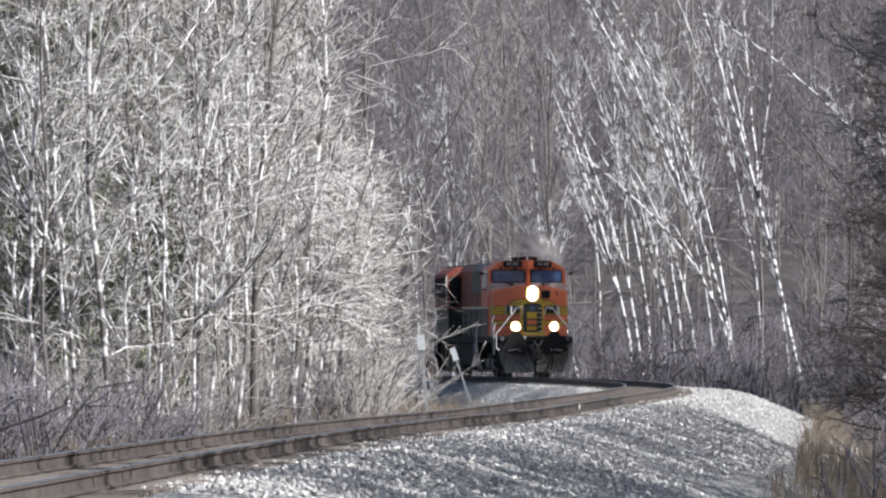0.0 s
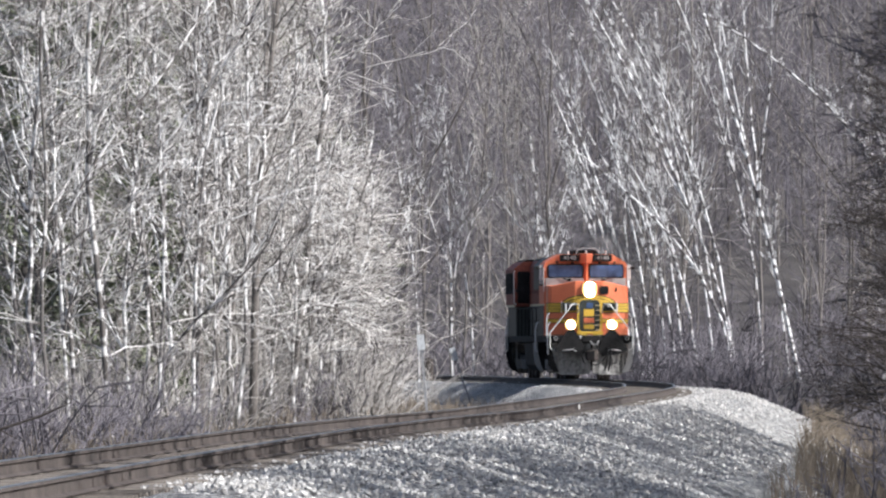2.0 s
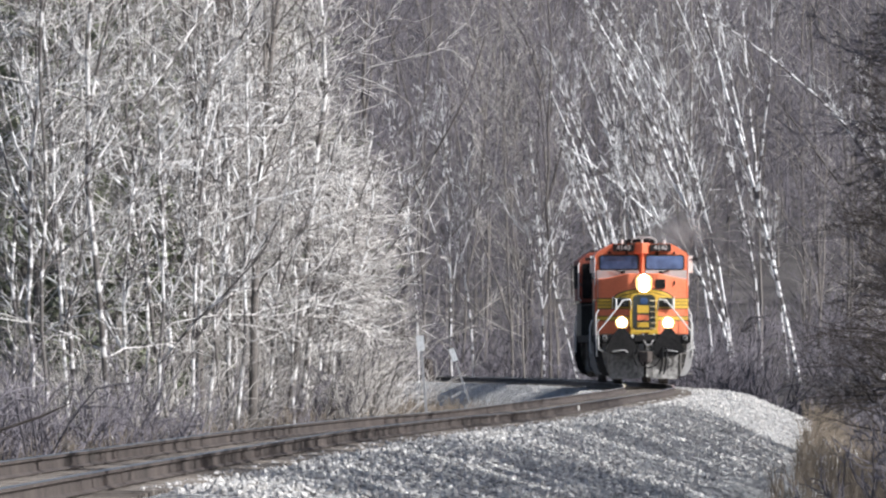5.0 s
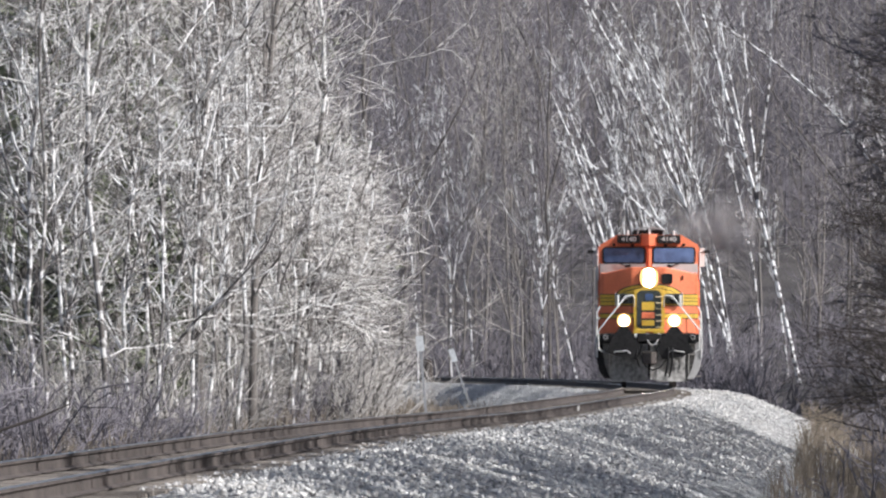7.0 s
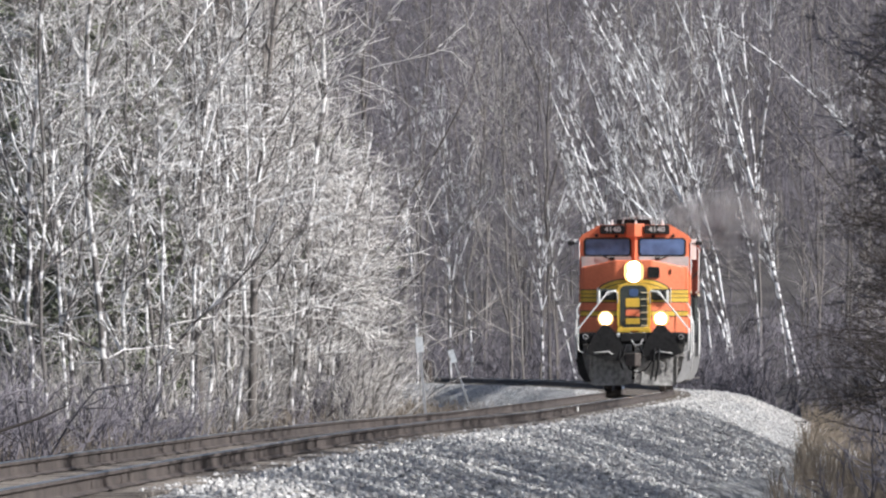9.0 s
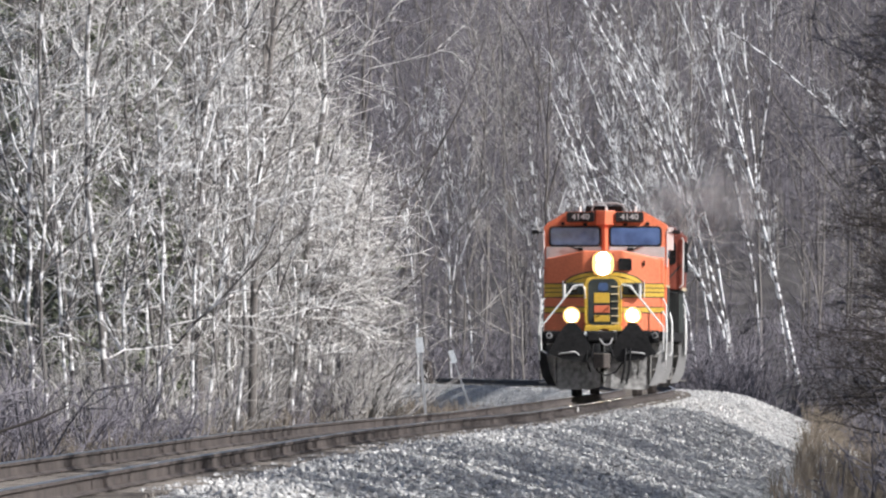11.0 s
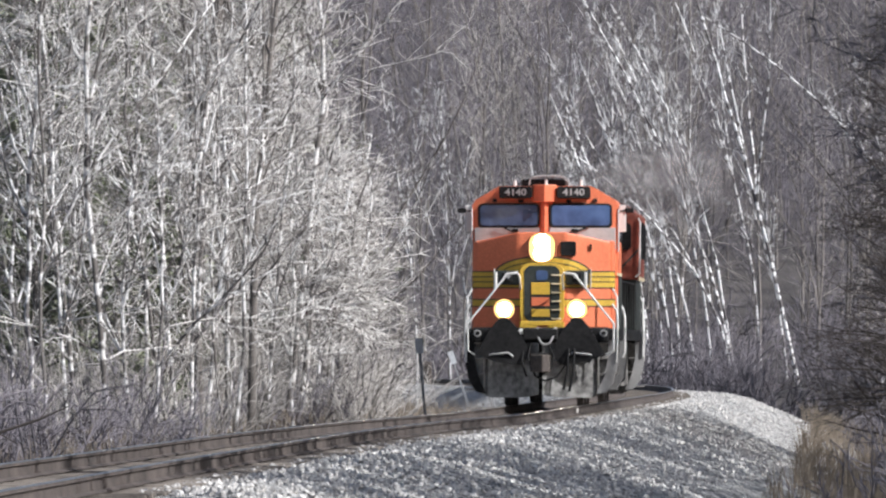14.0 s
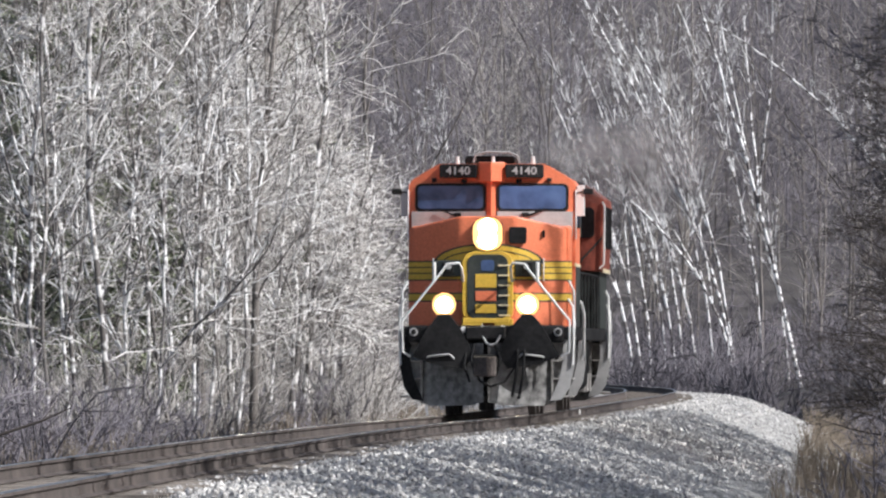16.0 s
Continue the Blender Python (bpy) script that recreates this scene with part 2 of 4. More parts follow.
# ---- ground: one sheet out to the horizon ----
def build_ground():
    xs = np.concatenate([np.linspace(-2500, -120, 18), np.linspace(-110, -24, 24), np.arange(-22, 30.1, 0.8), np.linspace(34, 120, 24), np.linspace(140, 2500, 18)])
    ys = np.concatenate([np.linspace(-2500, -140, 14), np.arange(-120, 90, 6.0), np.arange(90, 480, 1.6), np.arange(480, 960, 12), np.linspace(1000, 3000, 14)])
    verts = [(x, y, floor_height(x, y)) for y in ys for x in xs]
    w = len(xs)
    faces = [(j * w + i, j * w + i + 1, (j + 1) * w + i + 1, (j + 1) * w + i) for j in range(len(ys) - 1) for i in range(w - 1)]
    g = mesh_part("ground", verts, faces, "ground")
    tagged(g, "forest floor of brown leaf litter rising to a wooded hill", "ground", kind="structure")


def bed_height(r, y):
    """The ballast bed across the track; its outer shoulder widens round the far part of the curve."""
    if r > 1.2:
        r = r - np.interp(y, [225, 275, 340, 380], [0, 0.75, 0.75, 0.4]) * min(1.0, (r - 1.2) / 1.2)
    z = np.interp(r, [-5.0, -3.7, -2.15, -1.9, 1.8, 2.4, 5.0, 6.8], [-1.8, -1.02, -0.27, -0.215, -0.215, -0.33, -1.42, -2.25])
    z = z + np.interp(y, [170, 240], [0.14, 0.0]) * max(0.0, r - 2.4)
    edge = np.interp(abs(r), [1.6, 2.6], [0.15, 1.0])
    return z + edge * (0.05 * bumpy(r * 1.5, y, 1.1, 7) + 0.025 * bumpy(r, y, 0.22, 9)) + 0.02 * bumpy(r * 3, y * 2, 1.7, 5)


def build_bed():
    ys = np.concatenate([np.arange(-110, 80, 3.0), np.arange(80, 450, 0.55), np.arange(450, 600, 3.0)])
    rs = np.concatenate([np.linspace(-5.0, -2.2, 15), np.linspace(-2.0, 2.0, 17), np.linspace(2.2, 7.6, 32)])
    verts = []
    for y in ys:
        c, (sx, sy) = float(middle(y)), side_of(y)
        verts += [(c + r * sx, y + r * sy, bed_height(r, y)) for r in rs]
    w = len(rs)
    faces = [(j * w + i, j * w + i + 1, (j + 1) * w + i + 1, (j + 1) * w + i) for j in range(len(ys) - 1) for i in range(w - 1)]
    b = mesh_part("ballast_bed", verts, faces, "ballast")
    tagged(b, "grey crushed-stone ballast bank under the curving track", "ballast", kind="structure")
    return b

M["glass"].node_tree.nodes["Principled BSDF"].inputs["Specular IOR Level"].default_value = 1.0
M["glass"].node_tree.nodes["Principled BSDF"].inputs["IOR"].default_value = 1.8

M["black"].node_tree.nodes["Principled BSDF"].inputs["Specular IOR Level"].default_value = 0.2


# ---- the track ----
def rail_lines(offset, profile, y0, y1):
    """A profile (sideways, up) drawn along the track at a sideways offset."""
    ys = np.concatenate([np.arange(y0, 90, 4.0), np.arange(90, 460, 1.0), np.arange(460, y1, 4.0)])
    verts = []
    for y in ys:
        c, (sx, sy) = float(middle(y)), side_of(y)
        verts += [(c + (offset + p) * sx, y + (offset + p) * sy, q) for p, q in profile]
    w = len(profile)
    faces = [(j * w + i, j * w + (i + 1) % w, (j + 1) * w + (i + 1) % w, (j + 1) * w + i) for j in range(len(ys) - 1) for i in range(w)]
    return verts, faces


def build_track():
    track = tagged(empty("railway_track"), "single curving railway track with rusty rails on wooden ties", "railway track", kind="structure")
    body = [(-0.070, -0.172), (0.070, -0.172), (0.070, -0.160), (0.014, -0.142), (0.010, -0.050), (0.034, -0.036), (0.034, -0.006),
            (-0.034, -0.006), (-0.034, -0.036), (-0.010, -0.050), (-0.014, -0.142), (-0.070, -0.160)]
    head = [(-0.034, -0.006), (0.034, -0.006), (0.030, -0.001), (0.0, 0.0), (-0.030, -0.001)]
    for s in (-0.752, 0.752):
        v, f = rail_lines(s, body, -110, 590)
        r = mesh_part("rail", v, f, "rust", track, "rusty steel rail", smooth=False)
        v, f = rail_lines(s, head, -110, 590)
        mesh_part("rail_head", v, f, "railtop", r, "polished running surface", smooth=False)
    for y in (214.6, 214.95):
        c, (sx, sy) = float(middle(y)), side_of(y)
        m = part("paint_mark", box(0.018, 0.040, -0.05, 0.05, -0.135, -0.04, 0.004), "white", track, "white paint mark on the rail")
        m.matrix_basis = pose(c + 0.752 * sx, y + 0.752 * sy, 0, 0, 0, math.degrees(math.atan2(sy, sx)))
    tie = bmesh.new()
    box(-1.295, 1.295, -0.115, 0.115, -0.17, 0.0, 0.012, tie)
    first = part("tie", tie, "tie", track)
    spare_v, spare_f = [], []
    ties = [y for y in np.arange(-100, 470, 0.5)]
    rng = random.Random(4)
    made = 0
    for y in ties:
        c, (sx, sy) = float(middle(y)), side_of(y)
        slant = math.atan2(sy, sx) + rng.uniform(-0.02, 0.02)
        m = pose(c, y, -0.178 + rng.uniform(-0.012, 0.003), 0, rng.uniform(-0.3, 0.3), math.degrees(slant))
        if 96 <= y < 245:
            ob = first if not made else new("tie", first.data)
            ob.parent, ob.matrix_basis = track, m
            made += 1
        else:
            o = len(spare_v)
            for p in ((-1.29, -0.11, -0.17), (1.29, -0.11, -0.17), (1.29, 0.11, -0.17), (-1.29, 0.11, -0.17), (-1.29, -0.11, 0), (1.29, -0.11, 0), (1.29, 0.11, 0), (-1.29, 0.11, 0)):
                spare_v.append(tuple(m @ Vector(p)))
            spare_f += [tuple(o + i for i in f) for f in ((4, 5, 6, 7), (0, 1, 5, 4), (1, 2, 6, 5), (2, 3, 7, 6), (3, 0, 4, 7))]
    rest = mesh_part("far_ties", spare_v, spare_f, "tie", track, "wooden ties along the rest of the track", smooth=False)
    rest["kind"] = "stuff"
    return track


def build_stones():
    """Loose stones on the bank, too many to count."""
    rng = np.random.default_rng(11)
    base = np.array([(1, 0, 0), (-1, 0, 0), (0, 1, 0), (0, -1, 0), (0, 0, 1), (0, 0, -1)], float)
    tri = [(0, 2, 4), (2, 1, 4), (1, 3, 4), (3, 0, 4), (2, 0, 5), (1, 2, 5), (3, 1, 5), (0, 3, 5)]
    verts, faces = [], []
    for i in range(20000):
        y = rng.uniform(95, 240) if i < 15000 else rng.uniform(240, 420)
        r = rng.uniform(1.0, 5.0) if rng.random() < 0.8 else rng.uniform(-4.0, -0.9)
        if abs(abs(r) - 0.75) < 0.2:
            continue
        c, (sx, sy) = float(middle(y)), side_of(y)
        size = rng.uniform(0.02, 0.05)
        turn = Euler(rng.uniform(0, 6.2, 3)).to_matrix()
        pts = (base * rng.uniform(0.6, 1.25, (6, 1)) * size) @ np.array(turn).T
        pts += (c + r * sx, y + r * sy, bed_height(r, y) + size * 0.25)
        o = len(verts)
        verts += pts.tolist()
        faces += [(a + o, b + o, d + o) for a, b, d in tri]
    s = mesh_part("ballast_stones", verts, faces, "stone", smooth=False)
    tagged(s, "loose grey crushed stones lying on the ballast bank", "stones", kind="stuff")


# ---- trees ----
def bent(p, way, length, r0, r1, n, wander, droop, rng):
    pts, rad = [np.array(p, float)], [r0]
    d = np.array(way, float)
    d /= np.linalg.norm(d)
    for i in range(n):
        d = d + rng.normal(0, wander, 3) + np.array((0, 0, droop))
        d /= np.linalg.norm(d)
        pts.append(pts[-1] + d * length / n)
        rad.append(r0 + (r1 - r0) * (i + 1) / n)
    return pts, rad


def spread(way, angle, rng):
    """A way that leaves another by an angle, at a chance turn."""
    w = np.array(way, float)
    w /= np.linalg.norm(w) + 1e-9
    o = np.cross(w, rng.normal(0, 1, 3))
    o /= np.linalg.norm(o) + 1e-9
    return w * math.cos(angle) + o * math.sin(angle)


def grow(seed, height, lean=(0, 0), bow=(0, 0), foot=0.14, clear=0.25, limbs=24, side=5, twigs=4, reach=0.30, rise=0.9, droop=0.02, forks=0, trunk_sides=6, thin=1.0, crook=0.10, one_side=0.0, fork_from=2, follow=0.0, taper=0.8, fork_angle=(0.15, 0.4)):
    """The limbs of a bare tree: lines of its trunk, branches and twigs. lean: the top's offset; bow: how far the middle bulges from a straight line; follow: how far limbs keep to the way of their stem."""
    rng = np.random.default_rng(seed)
    k = np.linspace(0, 1, 14)
    pts = np.stack([lean[0] * k + 4 * bow[0] * k * (1 - k), lean[1] * k + 4 * bow[1] * k * (1 - k), height * k], 1)
    pts[1:] += np.cumsum(rng.normal(0, (0.02 + 0.20 * crook) * height / 14, (13, 3)) * (1, 1, 0), 0)
    pts[0, 2] -= 0.4
    rad = foot * (1 - k) ** taper + 0.010 * thin
    rad[0] *= 1.3
    trunks, crown, fine = [(pts, rad, trunk_sides)], [], []
    stems = [(pts, rad, 1.0)]
    for n in range(forks):
        i = int(fork_from + (8 - fork_from) * rng.random())
        up = pts[i + 1] - pts[i]
        q, qr = bent(pts[i], spread(up, rng.uniform(*fork_angle), rng), height * (1 - k[i]) * rng.uniform(0.7, 0.95), rad[i] * 0.75, 0.010 * thin, 9, 0.03 + 0.4 * crook, 0.05, rng)
        trunks.append((q, qr, trunk_sides))
        stems.append((np.array(q), np.array(qr), 0.6))
    for sp, sr, share in stems:
        for b in range(int(limbs * share)):
            f = clear + (0.99 - clear) * (b + rng.random()) / (limbs * share)
            at = f * (len(sp) - 1)
            i = min(int(at), len(sp) - 2)
            p = sp[i] + (sp[i + 1] - sp[i]) * (at - i)
            r = max(0.010 * thin, 0.40 * (sr[i] + (sr[i + 1] - sr[i]) * (at - i)))
            az = rng.uniform(0, 2 * math.pi)
            way = np.array((math.cos(az) + one_side, math.sin(az), rise * rng.uniform(0.5, 1.5)))
            if follow:
                way = way + follow * (sp[i + 1] - sp[i]) / np.linalg.norm(sp[i + 1] - sp[i])
            length = height * reach * (1.08 - f) ** 0.7 * rng.uniform(0.5, 1.2)
            q, qr = bent(p, way, length, r, 0.005 * thin, 5, crook, droop, rng)
            crown.append((q, qr, 3))
            for s in range(side):
                j = 1 + int(rng.integers(0, 4))
                w2 = spread(q[j + 1] - q[j], rng.uniform(0.35, 0.95), rng)
                g, gr = bent(q[j], w2, length * rng.uniform(0.25, 0.55), max(0.006 * thin, qr[j] * 0.6), 0.004 * thin, 3, crook * 1.4, droop, rng)
                crown.append((g, gr, 3))
                for tw in range(twigs):
                    h = 1 + int(rng.integers(0, 3))
                    w3 = spread(np.array(g[h]) - np.array(g[h - 1]), rng.uniform(0.3, 0.9), rng)
                    e, er = bent(g[h], w3, length * rng.uniform(0.10, 0.28), 0.0055 * thin, 0.003 * thin, 1, 0.2, droop * 0.5, rng)
                    fine.append((e, er, 3))
    return trunks, crown, fine


def bare_tree(name, label, group, bark, branch, twig, m, **shape):
    trunks, crown, fine = grow(**shape)
    tree = tagged(empty(name, m), label, "tree", group)
    v, f = tubes(trunks)
    mesh_part("trunk", v, f, bark, tree)
    v, f = tubes(crown + fine)
    mesh_part("crown", v, f, branch, tree, second=twig, split=sum(3 * len(line[0]) - 3 for line in crown))
    return tree


def stand(x, y, turn=0.0, size=1.0, lift=0.0):
    return pose(x, y, floor_height(x, y) + lift, 0, 0, turn) @ Matrix.Diagonal((size, size, size, 1))


def seen_at(px, d):
    """Sideways place of a line of sight px (0 to 1568) at a distance d."""
    return (px - 784) / AIM * d


def build_birches():
    # line of sight of the foot, distance, height, top's sideways offset, sideways bulge, thickness of the foot
    rows = [(1420, 440, 20.0, -5.7, 0.3, 0.115), (1310, 445, 17.5, -7.0, 0.9, 0.09), (1300, 450, 17.0, -5.8, 1.2, 0.075), (1293, 432, 10.8, -7.2, 2.1, 0.08),
            (1128, 432, 13.5, -3.8, 0.6, 0.085), (1143, 440, 14.0, -3.6, 0.6, 0.075), (1152, 446, 17.0, -3.9, 0.9, 0.07), (1175, 452, 13.0, -3.0, 0.8, 0.06),
            (1232, 440, 12.5, -4.5, 1.2, 0.07), (1200, 440, 11.0, -2.4, 0.5, 0.06), (1262, 455, 17.5, -5.6, 1.2, 0.065), (1552, 432, 15.4, -7.3, 4.5, 0.085),
            (1210, 470, 18.0, -5.0, 1.0, 0.06), (1062, 470, 17.5, -3.6, 1.0, 0.05), (962, 448, 12.0, -0.6, 0.2, 0.05), (838, 470, 15.5, -1.8, 0.3, 0.06),
            (800, 455, 12.5, -0.6, 0.2, 0.045), (742, 430, 13.5, -1.6, 0.3, 0.045), (1032, 455, 10.5, -3.0, 0.3, 0.045), (1350, 470, 19.0, -4.6, 1.0, 0.055),
            (1395, 452, 9.0, -2.0, 0.4, 0.05)]
    for i, (px, d, h, top, bulge, foot) in enumerate(rows):
        bare_tree("birch", "tall white-barked birch leaning over, bare of leaves", "leaning birches", "birch", "birch", "birch" if i % 2 else "twig",
                  stand(seen_at(px, d), d), seed=100 + i, height=h, lean=(top, 0.6 * math.sin(i)), bow=(bulge, 0), foot=0.62 * foot, clear=0.40,
                  limbs=36 if bulge > 3 else 15, side=4, twigs=2, reach=0.12 if bulge > 3 else 0.20, rise=0.5, droop=0.0, forks=3 if i % 2 == 0 else 2, thin=1.45, crook=0.06, fork_from=5, follow=2.0, taper=0.42)


def scatter(kind, places, seed, low, high):
    rng = random.Random(seed)
    for x, y in places:
        proto = rng.choice(kind)
        s = rng.uniform(low, high)
        ob = copy_thing(proto, stand(x, y, rng.uniform(0, 360)))
        ob.scale = (s, s, s)


def build_edge_trees():
    """The sunlit trees inside the curve, beside the track."""
    kinds = []
    for i in range(7):
        t = bare_tree("young_ash", "slender pale grey-barked tree without leaves in full sun", "trees inside the curve", "shade_dapple", "pale", "twig",
                      stand(-16 - 3 * i, 225 + 9 * i, 40 * i), seed=200 + i, height=13.0 + i, lean=(0.9 * math.sin(2.0 * i), 0.4), bow=(0.5 * math.cos(i), 0.2),
                      foot=0.026 + 0.005 * i, clear=0.08, limbs=25, side=5, twigs=3, reach=0.25, rise=0.75, forks=1 + i % 3, thin=1.3, crook=0.27)
        kinds.append(t)
    for px, d, h, bark in ((566, 262, 8.0, "twig"), (535, 256, 7.5, "twig"), (590, 268, 5.5, "twig"), (430, 250, 10.0, "twig")):
        bare_tree("arching_tree", "low pale tree with arching bare branches over the clearing", "trees inside the curve", "pale", "pale", bark,
                  stand(seen_at(px, d), d), seed=240 + px, height=h, lean=(0.6, -0.5), foot=0.06, clear=0.10, limbs=44, side=5, twigs=3,
                  reach=0.38, rise=0.75, droop=-0.035, forks=2, thin=1.5, crook=0.12, one_side=0.3)
    for px, d, h in ((588, 262, 5.6), (572, 258, 6.4), (530, 250, 6.0)):
        bare_tree("arching_tree", "low pale tree with arching bare branches over the clearing", "trees inside the curve", "shade_dapple", "pale", "twig",
                  stand(seen_at(px, d), d), seed=610 + px, height=h, lean=(0.5, -0.4), foot=0.05, clear=0.42, limbs=16, side=6, twigs=3,
                  reach=0.46, rise=0.25, droop=-0.07, forks=1, thin=2.2, crook=0.16, one_side=1.5)
    for px, d in ((358, 222), (445, 226)):
        bare_tree("dark_ash", "dark-barked forked tree among paler ones", "trees inside the curve", "bark", "bark", "dim",
                  stand(seen_at(px, d), d), seed=260 + px, height=15.0, lean=(1.6, 0), bow=(-0.5, 0), foot=0.09, clear=0.2, limbs=22, side=4, twigs=3,
                  reach=0.3, rise=1.2, forks=3, thin=1.2, crook=0.12)
    rows = ((52, 198, 11.5, 0.3, 0.060), (118, 204, 9.5, -0.5, 0.045), (190, 212, 11.5, -0.4, 0.055), (322, 214, 11.0, -0.7, 0.055), (364, 220, 9.5, 0.3, 0.050),
            (416, 222, 10.0, 0.5, 0.055), (342, 210, 7.0, 0.4, 0.045), (230, 204, 6.0, 0.3, 0.040), (470, 240, 9.5, 0.6, 0.050), (520, 246, 8.0, 0.3, 0.050),
            (560, 252, 8.5, -0.3, 0.045), (592, 258, 9.0, 0.1, 0.040), (14, 204, 9.0, 0.3, 0.045), (270, 206, 7.5, -0.3, 0.040))
    for i, (px, d, h, top, foot) in enumerate(rows):
        bare_tree("crooked_tree", "crooked pale tree with thick spreading limbs", "trees inside the curve", "bright", "bright", "twig",
                  stand(seen_at(px, d), d), seed=270 + px, height=h, lean=(top, 0), bow=(0.25 * math.cos(px), 0), foot=0.5 * foot, clear=0.22, limbs=13, side=4, twigs=2,
                  reach=0.30, rise=0.9, forks=3 + i % 2, thin=1.7, crook=0.22, fork_from=3, taper=0.35, fork_angle=(0.3, 0.75))
    rng = random.Random(21)
    places = []
    for px, d in ((30, 205), (68, 196), (118, 214), (128, 232), (150, 205), (198, 198), (222, 222), (268, 240), (275, 212), (312, 208), (325, 230), (345, 218),
                  (372, 246), (402, 214), (412, 228), (420, 236), (440, 252), (455, 244), (470, 258), (485, 250), (500, 246), (512, 262), (478, 254), (10, 226)):
        places.append((seen_at(px, d), d))
    while len(places) < 38:
        d = rng.uniform(225, 275)
        px = rng.uniform(-40, 470)
        x = seen_at(px, d)
        if x < float(middle(d)) - 6.5:
            places.append((x, d))
    scatter(kinds, places, 31, 0.75, 1.15)
    dull = []
    for i in range(3):
        dull.append(bare_tree("grey_tree", "dull grey-brown bare tree deep in the wood", "trees deeper in the curve", "bark", "dim", "dim",
                    stand(-22 - 3 * i, 300 + 9 * i, 40 * i), seed=280 + i, height=14.0 + i, lean=(0.8 * math.sin(2.0 * i), 0.4), bow=(0.5 * math.cos(i), 0.2),
                    foot=0.05 + 0.01 * i, clear=0.10, limbs=28, side=5, twigs=2, reach=0.26, rise=1.0, forks=2, thin=1.6, crook=0.18))
    places = []
    while len(places) < 24:
        d = rng.uniform(268, 400)
        px = rng.uniform(-40, 640)
        x = seen_at(px, d)
        if x < float(middle(d)) - 7.5:
            places.append((x, d))
    scatter(dull, places, 33, 0.8, 1.15)
    mid = []
    for i in range(2):
        mid.append(bare_tree("twiggy_tree", "grey twiggy bare tree filling the wood's edge", "twiggy trees at the edge", "bark", "twig", "twig",
                   stand(-15 - 3 * i, 236 + 9 * i, 40 * i), seed=630 + i, height=9.0 + 3 * i, lean=(0.5, 0.4), bow=(0.4, 0.2),
                   foot=0.03, clear=0.05, limbs=34, side=6, twigs=3, reach=0.27, rise=0.8, forks=2, thin=1.5, crook=0.25))
    places = []
    while len(places) < 20:
        d = rng.uniform(228, 262)
        px = rng.uniform(-30, 400)
        x = seen_at(px, d)
        if x < float(middle(d)) - 6.5:
            places.append((x, d))
    scatter(mid, places, 34, 0.8, 1.2)


def build_back_trees():
    """The grey woods behind the curve."""
    kinds = []
    for i in range(6):
        t = bare_tree("forest_tree", "bare grey-brown forest tree with fine twigs", "woods behind the curve", "bark", "twig" if i in (1, 4) else "dim", "dim",
                      stand(-20 + 11 * i, 520 + 6 * i, 60 * i), seed=300 + i, height=16.0 + 1.2 * i, lean=(-1.5 + 0.9 * math.sin(3.0 * i), 0.3), bow=(0.3, 0.2),
                      foot=0.034 + 0.005 * i, clear=0.08, limbs=28, side=4, twigs=3, reach=0.25, rise=1.1, forks=1 + i % 2, trunk_sides=5, thin=1.8, crook=0.17)
        kinds.append(t)
    rng = random.Random(41)
    places = []
    for i in range(16):
        d = rng.uniform(452, 520)
        places.append((seen_at(rng.uniform(760, 1010), d), d))
    while len(places) < 128:
        d = 435 + 190 * rng.random() ** 1.2
        px = rng.uniform(-40, 1620)
        x = seen_at(px, d)
        r = x - float(middle(d))
        if abs(r) > 7 and (d > 478 or 680 < px < 960 or px > 1440):
            places.append((x, d))
    scatter(kinds, places, 51, 0.8, 1.2)


def build_far_woods():
    """Woods on the hill, too many to count."""
    rng = np.random.default_rng(61)
    lines = []
    for i in range(560):
        d = rng.uniform(590, 860)
        x = seen_at(rng.uniform(-60, 1640), d)
        z = floor_height(x, d)
        h = rng.uniform(14, 20)
        top = rng.normal(-0.6, 2.0)
        k = np.linspace(0, 1, 5)
        lines.append((np.stack([x + top * k ** 2, d + 0 * k, z - 0.5 + h * k], 1), 0.075 * (1 - k) + 0.015, 4))
        for b in range(20):
            f = rng.uniform(0.12, 0.98)
            p = np.array((x + top * f * f, d, z + h * f))
            q, qr = bent(p, (rng.normal(), rng.normal(), 0.9), h * 0.30 * (1.1 - f) + 0.6, 0.028, 0.012, 3, 0.12, 0.02, rng)
            lines.append((q, qr, 3))
            for s in range(3):
                e, er = bent(q[1 + s % 2], spread(np.array(q[2]) - q[1], 0.6, rng), h * 0.10, 0.02, 0.01, 1, 0.1, 0, rng)
                lines.append((e, er, 3))
    v, f = tubes(lines)
    w = mesh_part("far_woods", v, f, "dim")
    tagged(w, "distant bare grey woods on the hillside", "woods", kind="stuff")


